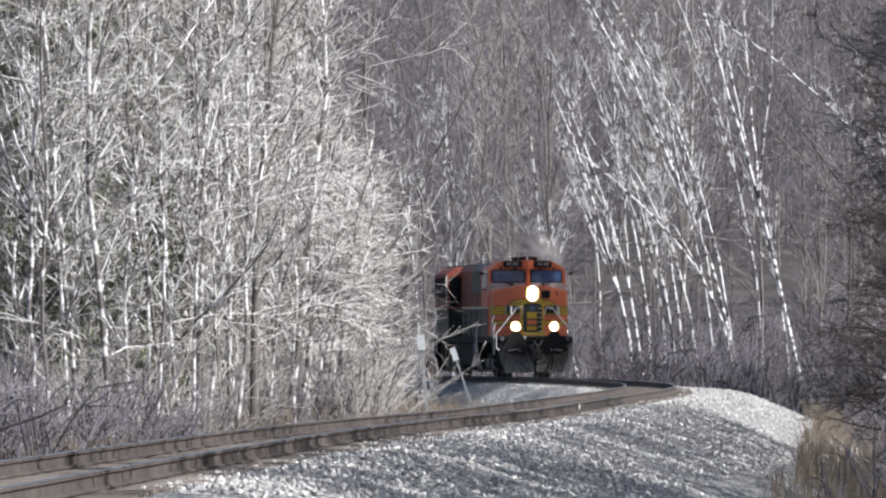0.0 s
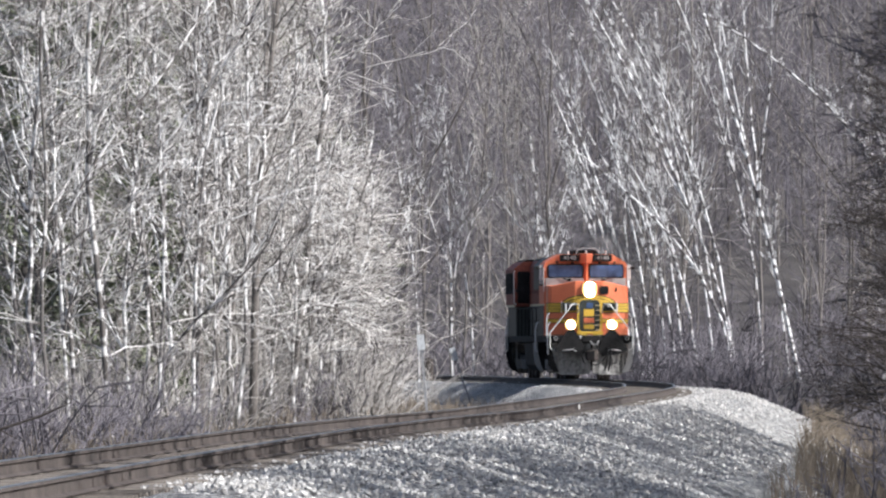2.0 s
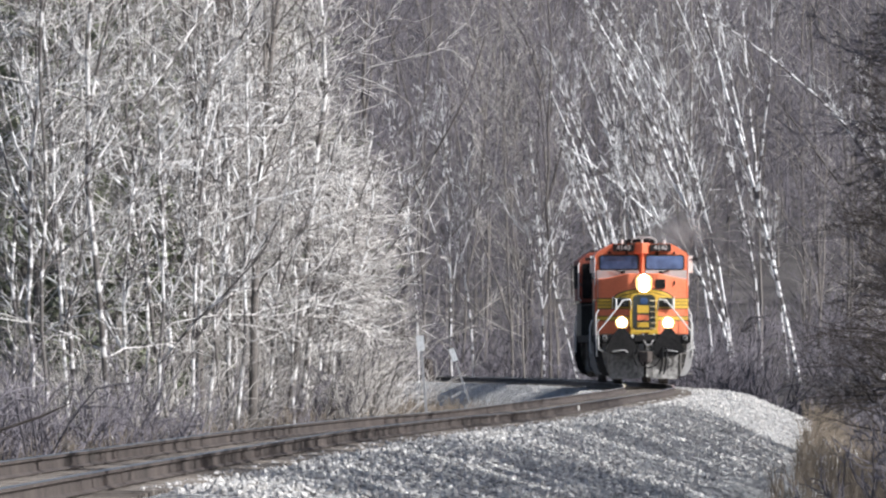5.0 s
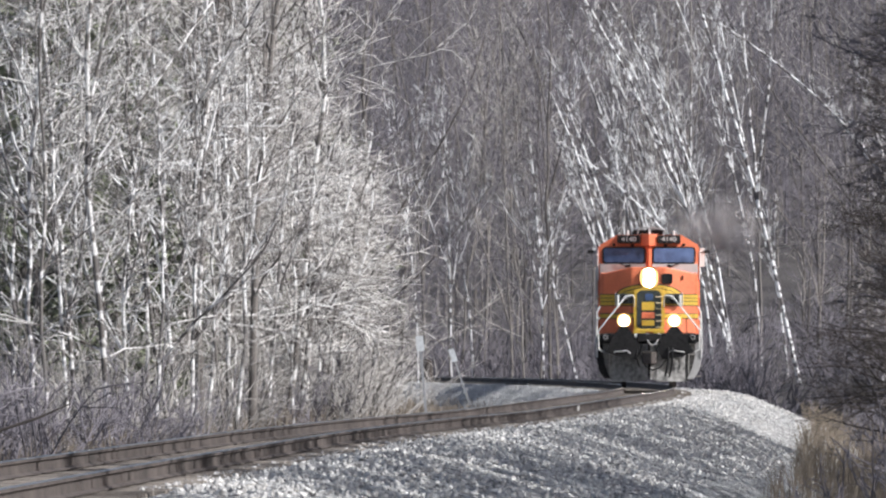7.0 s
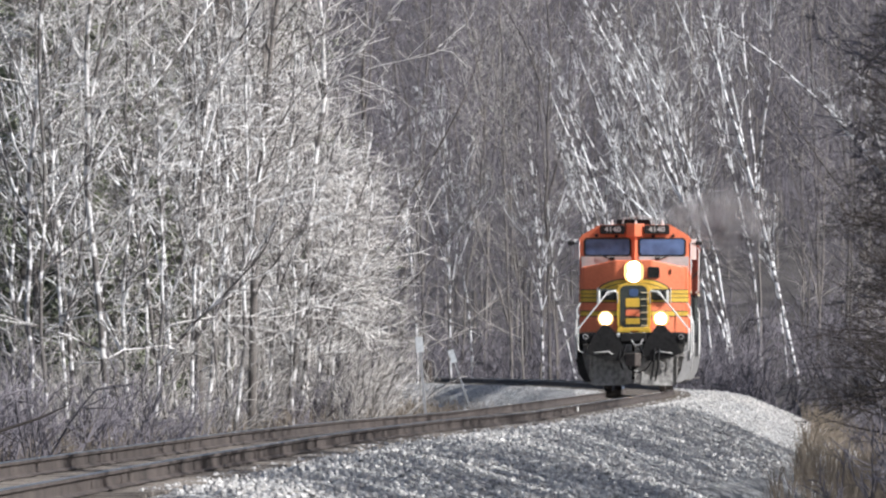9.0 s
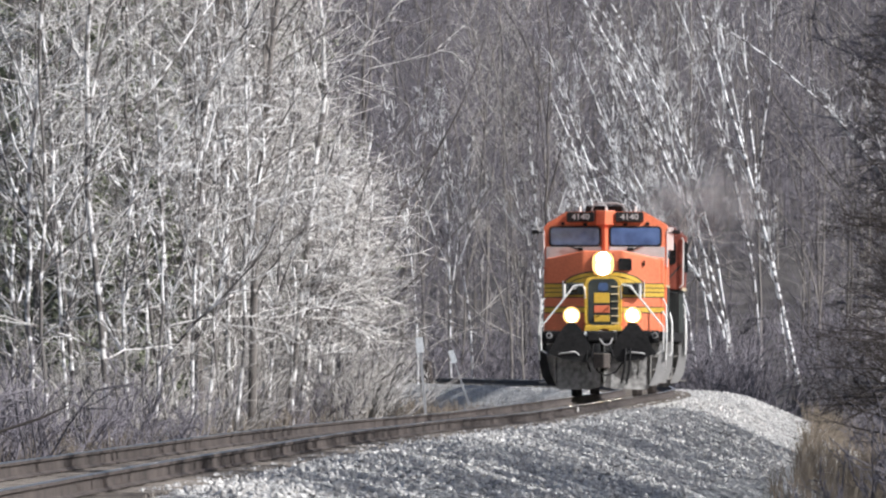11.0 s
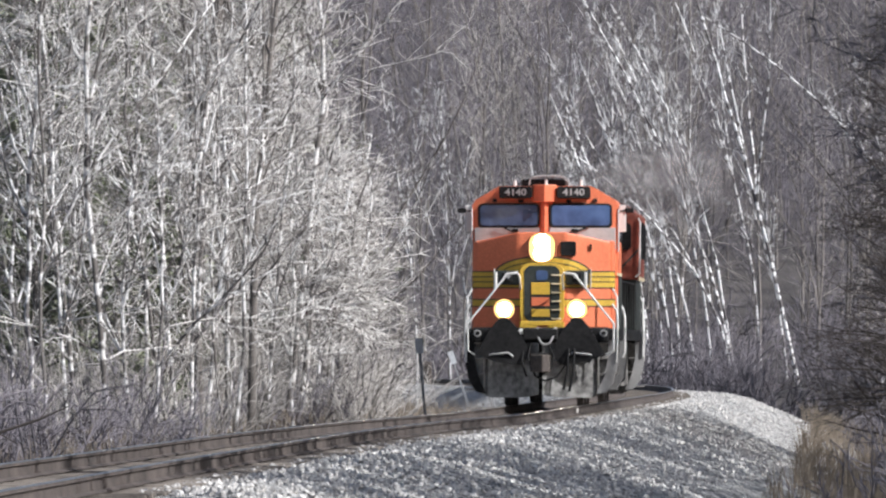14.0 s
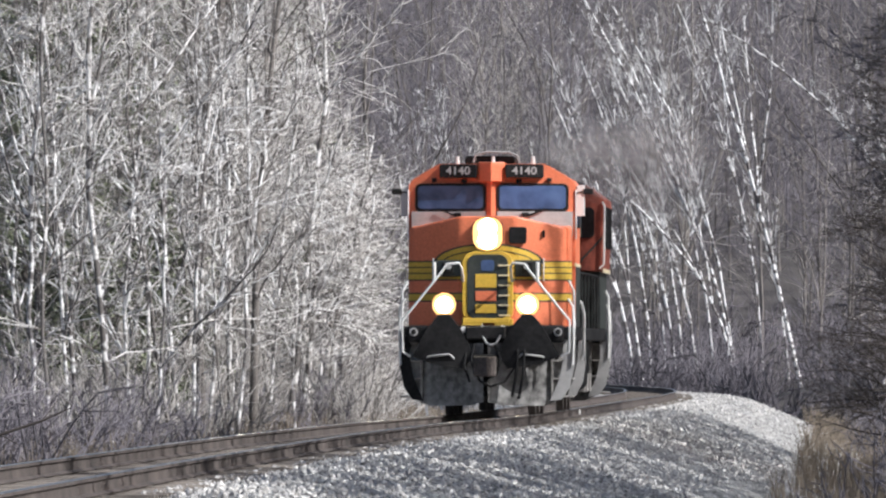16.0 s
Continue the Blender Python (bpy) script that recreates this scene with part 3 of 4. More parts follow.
def evergreen(name, label, group, m, seed, height, foot, limbs, side, reach, rise, droop, tuft, tufts, needle, thin=1.0):
    """A conifer: trunk, branches, and needles in small tufts along the branches."""
    rng = np.random.default_rng(seed)
    tree = tagged(empty(name, m), label, "tree", group)
    trunks, crown, fine = grow(seed, height, foot=foot, clear=0.12, limbs=limbs, side=side, twigs=0, reach=reach, rise=rise, droop=droop, thin=thin)
    v, f = tubes(trunks)
    mesh_part("trunk", v, f, "bark", tree)
    v, f = tubes(crown)
    mesh_part("crown", v, f, "dark", tree)
    verts, faces = [], []
    for pts, rad, n in crown:
        for p in pts[1:]:
            for k in range(tufts):
                a = rng.normal(0, 1, 3)
                a[2] *= 0.5
                a /= np.linalg.norm(a)
                b = np.cross(a, rng.normal(0, 1, 3))
                b *= 0.24 * tuft / (np.linalg.norm(b) + 1e-9)
                q = p + rng.normal(0, 0.35 * tuft, 3)
                o = len(verts)
                verts += [tuple(q - b), tuple(q + b), tuple(q + a * tuft * rng.uniform(0.6, 1.2))]
                faces.append((o, o + 1, o + 2))
    mesh_part("foliage", verts, faces, needle, tree)
    return tree


def build_shade_trees():
    """Bare trees added out of view along the outer side of the bank to shade it; the nearest reach into view with dark
    boughs.
    """
    kinds = []
    for i in range(3):
        kinds.append(bare_tree("oak_tree", "bare twiggy dark-barked tree added out of view for shade", "trees outside the curve", "bark", "dim", "dim",
                     stand(19 + 3 * i, 100 + 25 * i, 70 * i), seed=430 + i, height=12.5 + i, lean=(0.4, 0.2), foot=0.08, clear=0.10, limbs=32, side=5, twigs=5,
                     reach=0.37, rise=0.7, droop=0.0, forks=1, thin=3.0, crook=0.14))
    poles = []
    for i in range(4):
        poles.append(bare_tree("pole_tree", "tall slender bare tree added out of view for shade", "trees outside the curve", "bark", "dim", "dim",
                     stand(19 + 3 * i, 104 + 25 * i, 70 * i), seed=450 + i, height=12.0 + 0.4 * i, lean=(0.5 * math.sin(2 * i), 0.3), foot=0.17, clear=0.16, limbs=36, side=5, twigs=4,
                     reach=0.18, rise=1.3, droop=0.02, forks=1 + i % 2, thin=2.6, crook=0.10, fork_from=3))
    rng = random.Random(71)

    def row(count, d0, d1, out0, out1):
        """Trees at even steps along the bank, each a little off its place."""
        made = []
        for i in range(count):
            d = d0 + (d1 - d0) * (i + rng.uniform(0.1, 0.9)) / count
            made.append((seen_at(1568, d) + rng.uniform(out0, out1), d))
        return made

    # rows beyond the right edge of view, added to shade the bank
    scatter(poles, row(64, 104, 240, 2.8, 4.6), 72, 0.92, 1.06)
    scatter(poles, row(54, 98, 240, 4.8, 8.0), 73, 1.05, 1.22)
    scatter(poles, row(30, 86, 150, 5.0, 10.0), 75, 1.1, 1.3)
    # unseen oaks added to shade the far curve and the woods there
    scatter(kinds, row(7, 383, 399, 2.0, 8.0), 77, 1.45, 1.7)
    beyond = []
    while len(beyond) < 18:
        d = rng.uniform(345, 425)
        beyond.append((seen_at(1568, d) + rng.uniform(3.0, 13.0), d))
    scatter(kinds, beyond, 74, 1.3, 1.7)
    # unseen evergreens, tall enough to shade the locomotive at the start
    for i, d in enumerate((386.0, 389.2, 392.4, 395.6, 398.8)):
        evergreen("tall_hemlock", "tall narrow dark evergreen added out of view for shade", "evergreens outside the curve",
                  stand(seen_at(1568, d) + 7.4 + 0.8 * (i % 2), d, 70 * i), 470 + i, 28.5 + (i % 2), 0.28, 64, 4, 0.18, 0.3, -0.02, 0.5, 9, "hemlock")
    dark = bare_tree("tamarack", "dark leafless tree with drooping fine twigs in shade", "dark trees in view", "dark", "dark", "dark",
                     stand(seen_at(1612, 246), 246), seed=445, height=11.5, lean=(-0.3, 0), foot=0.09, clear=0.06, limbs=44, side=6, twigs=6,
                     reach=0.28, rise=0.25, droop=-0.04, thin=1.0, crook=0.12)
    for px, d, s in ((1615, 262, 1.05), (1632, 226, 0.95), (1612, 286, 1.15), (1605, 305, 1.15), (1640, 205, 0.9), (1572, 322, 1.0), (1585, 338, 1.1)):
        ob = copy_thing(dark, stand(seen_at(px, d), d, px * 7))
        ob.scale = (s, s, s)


def build_pines():
    for i, (px, d, h) in enumerate(((112, 232, 13.0), (240, 236, 11.0), (20, 244, 14.5), (172, 238, 13.0), (300, 244, 11.0), (72, 224, 11.0), (145, 226, 11.5),
                                    (205, 230, 11.0), (500, 290, 15.0), (276, 222, 5.6), (40, 226, 9.0), (455, 280, 14.0))):
        evergreen("pine", "slim dull green pine half hidden among bare trees", "pines in the wood", stand(seen_at(px, d), d, 50 * i),
                  500 + i, h, 0.10, 40, 4, 0.2, 0.35, 0.02, 0.16, 9, "needle")


def thicket(seed, height, stems, thin, spread_out):
    rng = np.random.default_rng(seed)
    lines = []
    for s in range(stems):
        p = np.array((rng.normal(0, 0.28), rng.normal(0, 0.28), -0.2))
        h = height * rng.uniform(0.5, 1.0)
        q, qr = bent(p, (rng.normal(0, spread_out), rng.normal(0, spread_out), 1), h, 0.014 * thin, 0.005 * thin, 6, 0.1, -0.03, rng)
        lines.append((q, qr, 3))
        for b in range(5):
            j = 1 + int(rng.integers(0, 5))
            g, gr = bent(q[j], spread(np.array(q[j + 1]) - q[j], rng.uniform(0.3, 0.9), rng), h * rng.uniform(0.2, 0.45), 0.007 * thin, 0.004 * thin, 3, 0.14, -0.02, rng)
            lines.append((g, gr, 3))
            for t in range(2):
                e, er = bent(g[1 + t % 2], spread(np.array(g[2]) - g[1], 0.6, rng), h * rng.uniform(0.08, 0.2), 0.0055 * thin, 0.003 * thin, 1, 0.1, 0, rng)
                lines.append((e, er, 3))
    return lines


def build_shrubs():
    def kind(label, group, mat, seed, height, stems, thin, out):
        made = []
        for i in range(3):
            v, f = tubes(thicket(seed + i, height, stems, thin, out))
            made.append(tagged(mesh_part("shrub", v, f, mat), label, "shrub", group))
        return made

    rng = random.Random(91)
    pale = kind("pale leafless shrub with arching twigs beside the track", "shrubs inside the curve", "twig", 600, 3.4, 13, 1.5, 0.45)
    brown = kind("low tangle of brown leafless brush", "brown brush", "dim", 620, 2.2, 11, 1.8, 0.5)
    dark = kind("leafless brown brush in shade", "brush outside the curve", "dim", 640, 1.9, 11, 1.5, 0.5)
    rows = []
    for i in range(46):
        d = rng.uniform(205, 300)
        rows.append((pale if rng.random() < 0.5 else brown, float(middle(d)) - rng.uniform(5.6, 11.0), d))
    for i in range(26):
        d = rng.uniform(188, 262)
        rows.append((brown if rng.random() < 0.4 else pale, float(middle(d)) - rng.uniform(6.0, 9.5) - 0.02 * (262 - d), d))
    for i in range(30):
        d = rng.uniform(120, 205)
        rows.append((brown if rng.random() < 0.6 else dark, float(middle(d)) - rng.uniform(5.0, 9.0), d))
    for i in range(44):
        d = rng.uniform(345, 450)
        rows.append((brown, seen_at(rng.uniform(1240, 1600) if d < 405 else rng.uniform(980, 1600), d), d))
    for i in range(22):
        d = rng.uniform(440, 470)
        rows.append((brown, seen_at(rng.uniform(660, 1000), d) , d + 12))
    for i in range(70):
        d = rng.uniform(445, 540)
        rows.append((brown, seen_at(rng.uniform(640, 1600), d), d))
    for i in range(48):
        d = rng.uniform(411, 430)
        rows.append((brown, seen_at(rng.uniform(1050, 1320), d), d))
    for i in range(24):
        d = rng.uniform(248, 300)
        rows.append((pale, seen_at(rng.uniform(470, 672), d), d))
    for i in range(28):
        d = rng.uniform(150, 330)
        rows.append((dark if rng.random() < 0.6 else brown, float(middle(d)) + float(np.interp(d, [150, 250], [7.2, 6.2])) + rng.uniform(0.0, 3.2), d))
    used = set()
    for k, x, d in rows:
        if abs(x - float(middle(d))) < 4.6 or (d < 310 and 675 < 784 + x / d * AIM < 900):
            continue
        proto = rng.choice(k)
        m = stand(x, d, rng.uniform(0, 360))
        s = rng.uniform(0.7, 1.2) * (1.7 if d > 410 else 1.0)
        if proto.name in used:
            ob = copy_thing(proto, m)
        else:
            ob = proto
            ob.matrix_basis = m
            used.add(proto.name)
        ob.scale = (s, s, s)


def build_grass():
    rng = np.random.default_rng(95)
    verts, faces = [], []
    for i in range(25000):
        d = rng.uniform(120, 335)
        r = rng.uniform(float(np.interp(d, [140, 200, 250], [6.3, 5.4, 4.9])), 13.5) if i % 6 else -rng.uniform(4.2, 8.0)
        c, (sx, sy) = float(middle(d)), side_of(d)
        x, y = c + r * sx, d + r * sy
        if bumpy(x, y, 0.5, 12) < -0.1 + 0.35 * rng.random() - 0.2:
            continue
        z = max(floor_height(x, y), bed_height(r, d) if abs(r) < 6 else -9) - 0.05
        h = rng.uniform(0.3, 0.95)
        bx, by = rng.normal(0, 0.28, 2) * h
        w = 0.008
        o = len(verts)
        verts += [(x - w, y, z), (x + w, y, z), (x + bx * 0.4 + w * 0.7, y + by * 0.4, z + h * 0.6), (x + bx * 0.4 - w * 0.7, y + by * 0.4, z + h * 0.6), (x + bx, y + by, z + h)]
        faces += [(o, o + 1, o + 2, o + 3), (o + 3, o + 2, o + 4)]
    g = mesh_part("dry_grass", verts, faces, "grass", smooth=False)
    tagged(g, "tall dry straw-coloured grass along the bank", "grass", kind="stuff")


def build_signs():
    for px, d, h, lean, wide, high, label in ((757, 232, 2.12, -5.0, 0.17, 0.31, "narrow white marker sign on a slim steel post"),
                                              (832, 392, 2.20, -19.0, 0.22, 0.46, "leaning white marker sign on a thin post")):
        x = seen_at(px, d)
        r = (x - float(middle(d)))
        z = max(floor_height(x, d), bed_height(r, d) if abs(r) < 5 else -9)
        s = tagged(empty("marker_sign", pose(x, d, z, 0, lean, 0)), label, "sign", "marker signs")
        bm = box(-0.03, 0.03, -0.012, 0.012, -0.4, h, 0.006)
        box(-0.03, -0.02, -0.03, 0.012, -0.4, h, 0, bm)
        part("post", bm, "post", s)
        plate = part("plate", box(-wide / 2, wide / 2, -0.038, -0.031, h - high, h + 0.03, 0.002), "sign", s, "weathered white sign plate")
        for k in (0.25, 0.75):
            part("bolt", drum((0, -0.038, h - high * k), (0, -1, 0), 0.012, 0.008, 6), "post", plate)


def build_stump():
    x, d = seen_at(757, 432), 432.0
    v, f = tubes([([(0, 0, -0.3), (0, 0, 0.0), (0.02, 0, 0.6), (0.0, 0, 1.25), (0.02, 0, 1.3)], [0.30, 0.26, 0.21, 0.19, 0.12], 9)])
    s = mesh_part("tree_stump", v, f, "dark")
    s.matrix_basis = pose(x, d, 1.09 - 38 * d / AIM - 0.75)
    tagged(s, "dark broken tree stump behind the far track", "tree stump")


def build_dead_branch():
    thing = tagged(empty("dead_branch"), "dark dead branch sticking out beside the track", "branch")
    v, f = tubes([([(-7.7, 140, -1.0), (-6.7, 140, -0.35), (-5.95, 140, 0.02), (-5.4, 140, 0.2), (-5.0, 140, 0.38)], [0.03, 0.026, 0.022, 0.018, 0.008], 6)])
    limb = mesh_part("limb", v, f, "dark", thing)
    for a, b in (((-6.7, 140, -0.35), (-6.3, 140.2, 0.25)), ((-5.95, 140, 0.02), (-5.5, 139.8, -0.22)), ((-5.4, 140, 0.2), (-5.1, 140.1, 0.55)), ((-6.3, 140, -0.16), (-5.7, 140.3, -0.4))):
        v, f = tubes([([a, b], [0.011, 0.005], 4)])
        mesh_part("twig", v, f, "dark", limb)


def smoke_material():
    """Thin exhaust: denser where a puff is thick along the track, and uneven."""
    m = material("thin_smoke", (0.26, 0.24, 0.24), 1.0, vary=0.15, fine=2, coarse=0.8)
    n, l = m.node_tree.nodes, m.node_tree.links
    co, sep, size, grain, mul = (n.new("ShaderNode" + k) for k in ("TexCoord", "SeparateXYZ", "Math", "TexNoise", "Math"))
    size.operation, mul.operation = "ABSOLUTE", "MULTIPLY"
    grain.inputs["Scale"].default_value, grain.inputs["Detail"].default_value = 1.3, 3
    l.new(co.outputs["Object"], sep.inputs[0]), l.new(sep.outputs[1], size.inputs[0])
    l.new(co.outputs["Object"], grain.inputs["Vector"])
    l.new(size.outputs[0], mul.inputs[0]), l.new(grain.outputs[0], mul.inputs[1])
    thin = n.new("ShaderNodeMath")
    thin.operation = "MULTIPLY"
    thin.inputs[1].default_value = 0.62
    l.new(mul.outputs[0], thin.inputs[0]), l.new(thin.outputs[0], n["Principled BSDF"].inputs["Alpha"])
    return m


def build_smoke():
    M["smoke"] = smoke_material()
    smoke = tagged(empty("exhaust_smoke"), "thin grey-brown exhaust smoke drifting off the engine hood", "smoke")
    bm = bmesh.new()
    bmesh.ops.create_icosphere(bm, subdivisions=4, radius=1.0)
    for v in bm.verts:
        v.co *= 1 + 0.22 * noise.noise(v.co * 1.7)
    first = part("puff", bm, "smoke", smoke, smooth=True)
    for i, (x, y, z, a, b, c) in enumerate(((1.1, 11.5, 4.75, 0.8, 1.6, 0.62), (1.8, 15.5, 4.9, 1.0, 2.0, 0.85), (2.6, 20.5, 4.9, 1.2, 2.5, 1.05))):
        ob = first if not i else new("puff", first.data)
        ob.parent, ob.matrix_basis = smoke, pose(x, y, z, 0, 20 * i, 0) @ Matrix.Diagonal((a, b, c, 1))
    return smoke


# ---- the locomotive: front at y = 0, rear towards +y, rail top at z = 0 ----
NOSE = [(-1.46, 2.76), (-1.46, 1.50), (-1.38, 1.42), (-0.50, 0.93), (0.50, 0.93), (1.38, 1.42), (1.46, 1.50), (1.46, 2.76)]


def nose_band(z0, z1, out):
    """A strip laid round the front of the nose."""
    pts = [(-1.46 - out, 2.6), (-1.46 - out, 1.50 - out), (-1.38 - out, 1.42 - out), (-0.50, 0.93 - out), (0.50, 0.93 - out), (1.38 + out, 1.42 - out), (1.46 + out, 1.50 - out), (1.46 + out, 2.6)]
    inner = [(x * 0.985, y + 0.03) for x, y in pts[::-1]]
    return prism(pts + inner, "z", z0, z1)


def rounded(x0, x1, z0, z1, r, n=4):
    out = []
    for cx, cz, a0 in ((x1 - r, z0 + r, -90), (x1 - r, z1 - r, 0), (x0 + r, z1 - r, 90), (x0 + r, z0 + r, 180)):
        out += [(cx + r * math.cos(radians(a0 + 90 * i / n)), cz + r * math.sin(radians(a0 + 90 * i / n))) for i in range(n + 1)]
    return out


def swept(bm, back=9.0):
    """Draws a flat front into two faces that run back from the middle."""
    for v in bm.verts:
        if v.co.y < back:
            v.co.y += 0.21 * max(0.0, abs(v.co.x) - 0.1)
    return bm


def build_locomotive():
    loco = tagged(empty("locomotive"), "orange diesel locomotive with yellow nose stripes and lit lamps", "locomotive")
    # underframe
    part("underframe", box(-1.50, 1.50, 0.16, 21.9, 1.36, 1.60, 0.03), "black", loco, "grimy black underframe and walkway")
    part("fuel_tank", prism([(-1.35, 0.5), (-1.1, 0.32), (1.1, 0.32), (1.35, 0.5), (1.40, 1.34), (-1.40, 1.34)], "y", 8.0, 14.2, 0.05), "black", loco)
    for end, flip in ((0.0, 1), (22.0, -1)):
        name = "front" if flip == 1 else "rear"
        y = lambda a: end + flip * a
        part("end_sill", box(-1.40, 1.40, min(y(0.05), y(0.35)), max(y(0.05), y(0.35)), 1.31, 1.62, 0.04), "black", loco)
        part("anticlimber", box(-0.36, 0.36, min(y(-0.12), y(0.1)), max(y(-0.12), y(0.1)), 1.36, 1.60, 0.03), "black", loco, "ribbed black anticlimber")
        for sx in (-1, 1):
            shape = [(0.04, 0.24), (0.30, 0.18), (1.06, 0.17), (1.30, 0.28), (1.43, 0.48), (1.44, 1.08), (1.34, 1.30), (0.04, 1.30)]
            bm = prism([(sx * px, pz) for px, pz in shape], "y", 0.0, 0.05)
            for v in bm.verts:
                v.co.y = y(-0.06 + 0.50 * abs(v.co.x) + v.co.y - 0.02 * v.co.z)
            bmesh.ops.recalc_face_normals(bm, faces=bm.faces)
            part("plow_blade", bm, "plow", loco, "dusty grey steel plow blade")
        part("coupler", box(-0.16, 0.16, min(y(-0.55), y(0.2)), max(y(-0.55), y(0.2)), 0.72, 1.02, 0.05), "rust", loco, "rusty coupler shank")
        part("coupler_pocket", box(-0.22, 0.22, min(y(-0.12), y(0.12)), max(y(-0.12), y(0.12)), 0.70, 1.10, 0.05), "black", loco, "grimy coupler pocket")
        part("knuckle", prism([(-0.20, y(-0.55)), (0.06, y(-0.78)), (0.20, y(-0.66)), (0.22, y(-0.5)), (-0.16, y(-0.42))], "z", 0.70, 1.06, 0.03), "rust", loco)
        for sx in (-1, 1):
            pipe([(sx * 0.56, y(-0.10), 1.02), (sx * 0.66, y(-0.14), 1.10), (sx * 1.02, y(-0.12), 1.06), (sx * 1.14, y(0.0), 1.00)], 0.020, "silver", "uncoupling_lever", loco, "pale bent uncoupling lever")
        for sx in (-1, 1):
            for hx, drop in ((0.58, 0.34), (0.70, 0.30)) if sx * flip > 0 else ():
                pts = [(sx * hx, y(0.0), 1.22), (sx * hx, y(-0.18), 1.12), (sx * (hx - 0.03), y(-0.22), drop + 0.35), (sx * (hx - 0.10), y(-0.18), drop)]
                pipe(pts, 0.028, "black", "air_hose", loco)
            # corner steps
            y0, y1 = sorted((y(0.42), y(1.02)))
            steps = part("step_well", box(sx * 1.18 - 0.02, sx * 1.18 + 0.02, y0, y1, 0.30, 1.6, 0.006), "dust", loco, "grey corner steps")
            for z in (0.32, 0.64, 0.96, 1.28):
                part("tread", box(min(sx * 1.19, sx * 1.56), max(sx * 1.19, sx * 1.56), y0, y1, z, z + 0.035, 0.008), "dust", steps)
            for yy in (y0, y1):
                bm = prism([(sx * 1.14, 0.26), (sx * 1.34, 0.28), (sx * 1.49, 0.50), (sx * 1.57, 0.90), (sx * 1.58, 1.58), (sx * 1.38, 1.58), (sx * 1.38, 1.00), (sx * 1.30, 0.62)], "y", yy - 0.012, yy + 0.012)
                # same paint on both sides; black on the left stands for its shade
                part("stringer", bm, "silver" if sx > 0 else "black", steps)
            pipe([(sx * 1.55, y(1.06), 1.02), (sx * 1.56, y(1.06), 1.6), (sx * 1.55, y(1.06), 2.25), (sx * 1.46, y(1.10), 2.42)], 0.022, "white", "grab_rail", loco, "white corner grab rail")
            pipe([(sx * 1.55, y(0.38), 0.90), (sx * 1.57, y(0.38), 1.4), (sx * 1.56, y(0.38), 1.95), (sx * 1.47, y(0.40), 2.10)], 0.022, "white", "grab_rail", loco, "white corner grab rail")
    part("sill_edge", box(-0.42, 0.42, 0.0, 0.045, 1.66, 1.75, 0.01), "yellow", loco, "worn yellow edge of the front walkway")
    # black plates stand in for the shadowed front below each ditch light
    for sx in (-1, 1):
        part("light_pad", prism([(sx * 0.40, 0.84), (sx * 0.24, 1.04), (sx * 0.28, 1.26), (sx * 0.46, 1.58), (sx * 0.66, 1.82), (sx * 0.84, 1.82), (sx * 1.04, 1.58), (sx * 1.22, 1.26), (sx * 1.32, 1.06), (sx * 0.96, 0.92)], "y", -0.10, 0.048), "black", loco, "black plate standing in for shade under the ditch light")
    pipe([(-0.06, -0.02, 1.62), (-0.05, -0.10, 1.42), (0.02, -0.14, 1.30), (0.11, -0.14, 1.26), (0.20, -0.14, 1.30), (0.27, -0.10, 1.44), (0.28, -0.02, 1.60)], 0.024, "silver", "jumper_cable", loco, "pale looped jumper cable")
    for x, z in ((0.30, 1.56), (-0.40, 1.54)):
        part("step_lamp", drum((x, 0.02, z), (0, -1, 0), 0.06, 0.10, 12, 0.05), "white", loco, "small pale walkway lamp")
    for pts in ([(-0.20, -0.04, 1.30), (-0.26, -0.16, 1.0), (-0.10, -0.24, 0.62), (0.10, -0.26, 0.52), (0.34, -0.20, 0.60), (0.52, -0.10, 0.86)],
                [(0.16, -0.04, 1.28), (0.28, -0.18, 1.02), (0.20, -0.22, 0.74), (0.04, -0.24, 0.66)], [(-0.34, -0.04, 1.26), (-0.38, -0.16, 0.9), (-0.28, -0.18, 0.6)]):
        pipe(pts, 0.022, "black", "brake_hose", loco, "sagging black brake hose")
    # front handrails
    for sx in (-1, 1):
        pipe([(sx * 1.36, 0.10, 1.06), (sx * 1.50, 0.06, 1.14), (sx * 1.51, 0.06, 1.70), (sx * 0.78, 0.06, 2.60), (sx * 0.70, 0.08, 2.72), (sx * 0.48, 0.10, 2.74), (sx * 0.44, 0.16, 2.66), (sx * 0.44, 0.80, 2.42)],
             0.024, "white", "front_handrail", loco, "white front handrail")
        pipe([(sx * 0.93, 0.07, 2.42), (sx * 0.93, 0.05, 2.76)], 0.035, "white", "handrail_post", loco, "short white handrail post")
        box1 = part("class_light", drum((sx * 1.30, 0.06, 1.50), (0, -1, 0), 0.075, 0.07, 14), "silver", loco, "unlit round step light")
        part("lens", drum((sx * 1.30, -0.012, 1.50), (0, -1, 0), 0.05, 0.012, 14), "black", box1)
        lamp = part("ditch_light", drum((sx * 0.75, 0.16, 1.99), (0, -1, 0), 0.215, 0.17, 20), "black", loco, "round ditch light, lit")
        part("bowl", drum((sx * 0.75, -0.008, 1.99), (0, -1, 0), 0.212, 0.01, 24), "bowl", lamp)
        part("lens", drum((sx * 0.75, -0.019, 1.99), (0, -1, 0), 0.14, 0.003, 24), "lamp", lamp)
        part("rim", drum((sx * 0.75, 0.10, 1.99), (0, -1, 0), 0.225, 0.11, 24), "black", lamp)
        part("bracket", box(sx * 0.75 - 0.06, sx * 0.75 + 0.06, 0.04, 0.14, 1.58, 1.84, 0.01), "black", lamp)
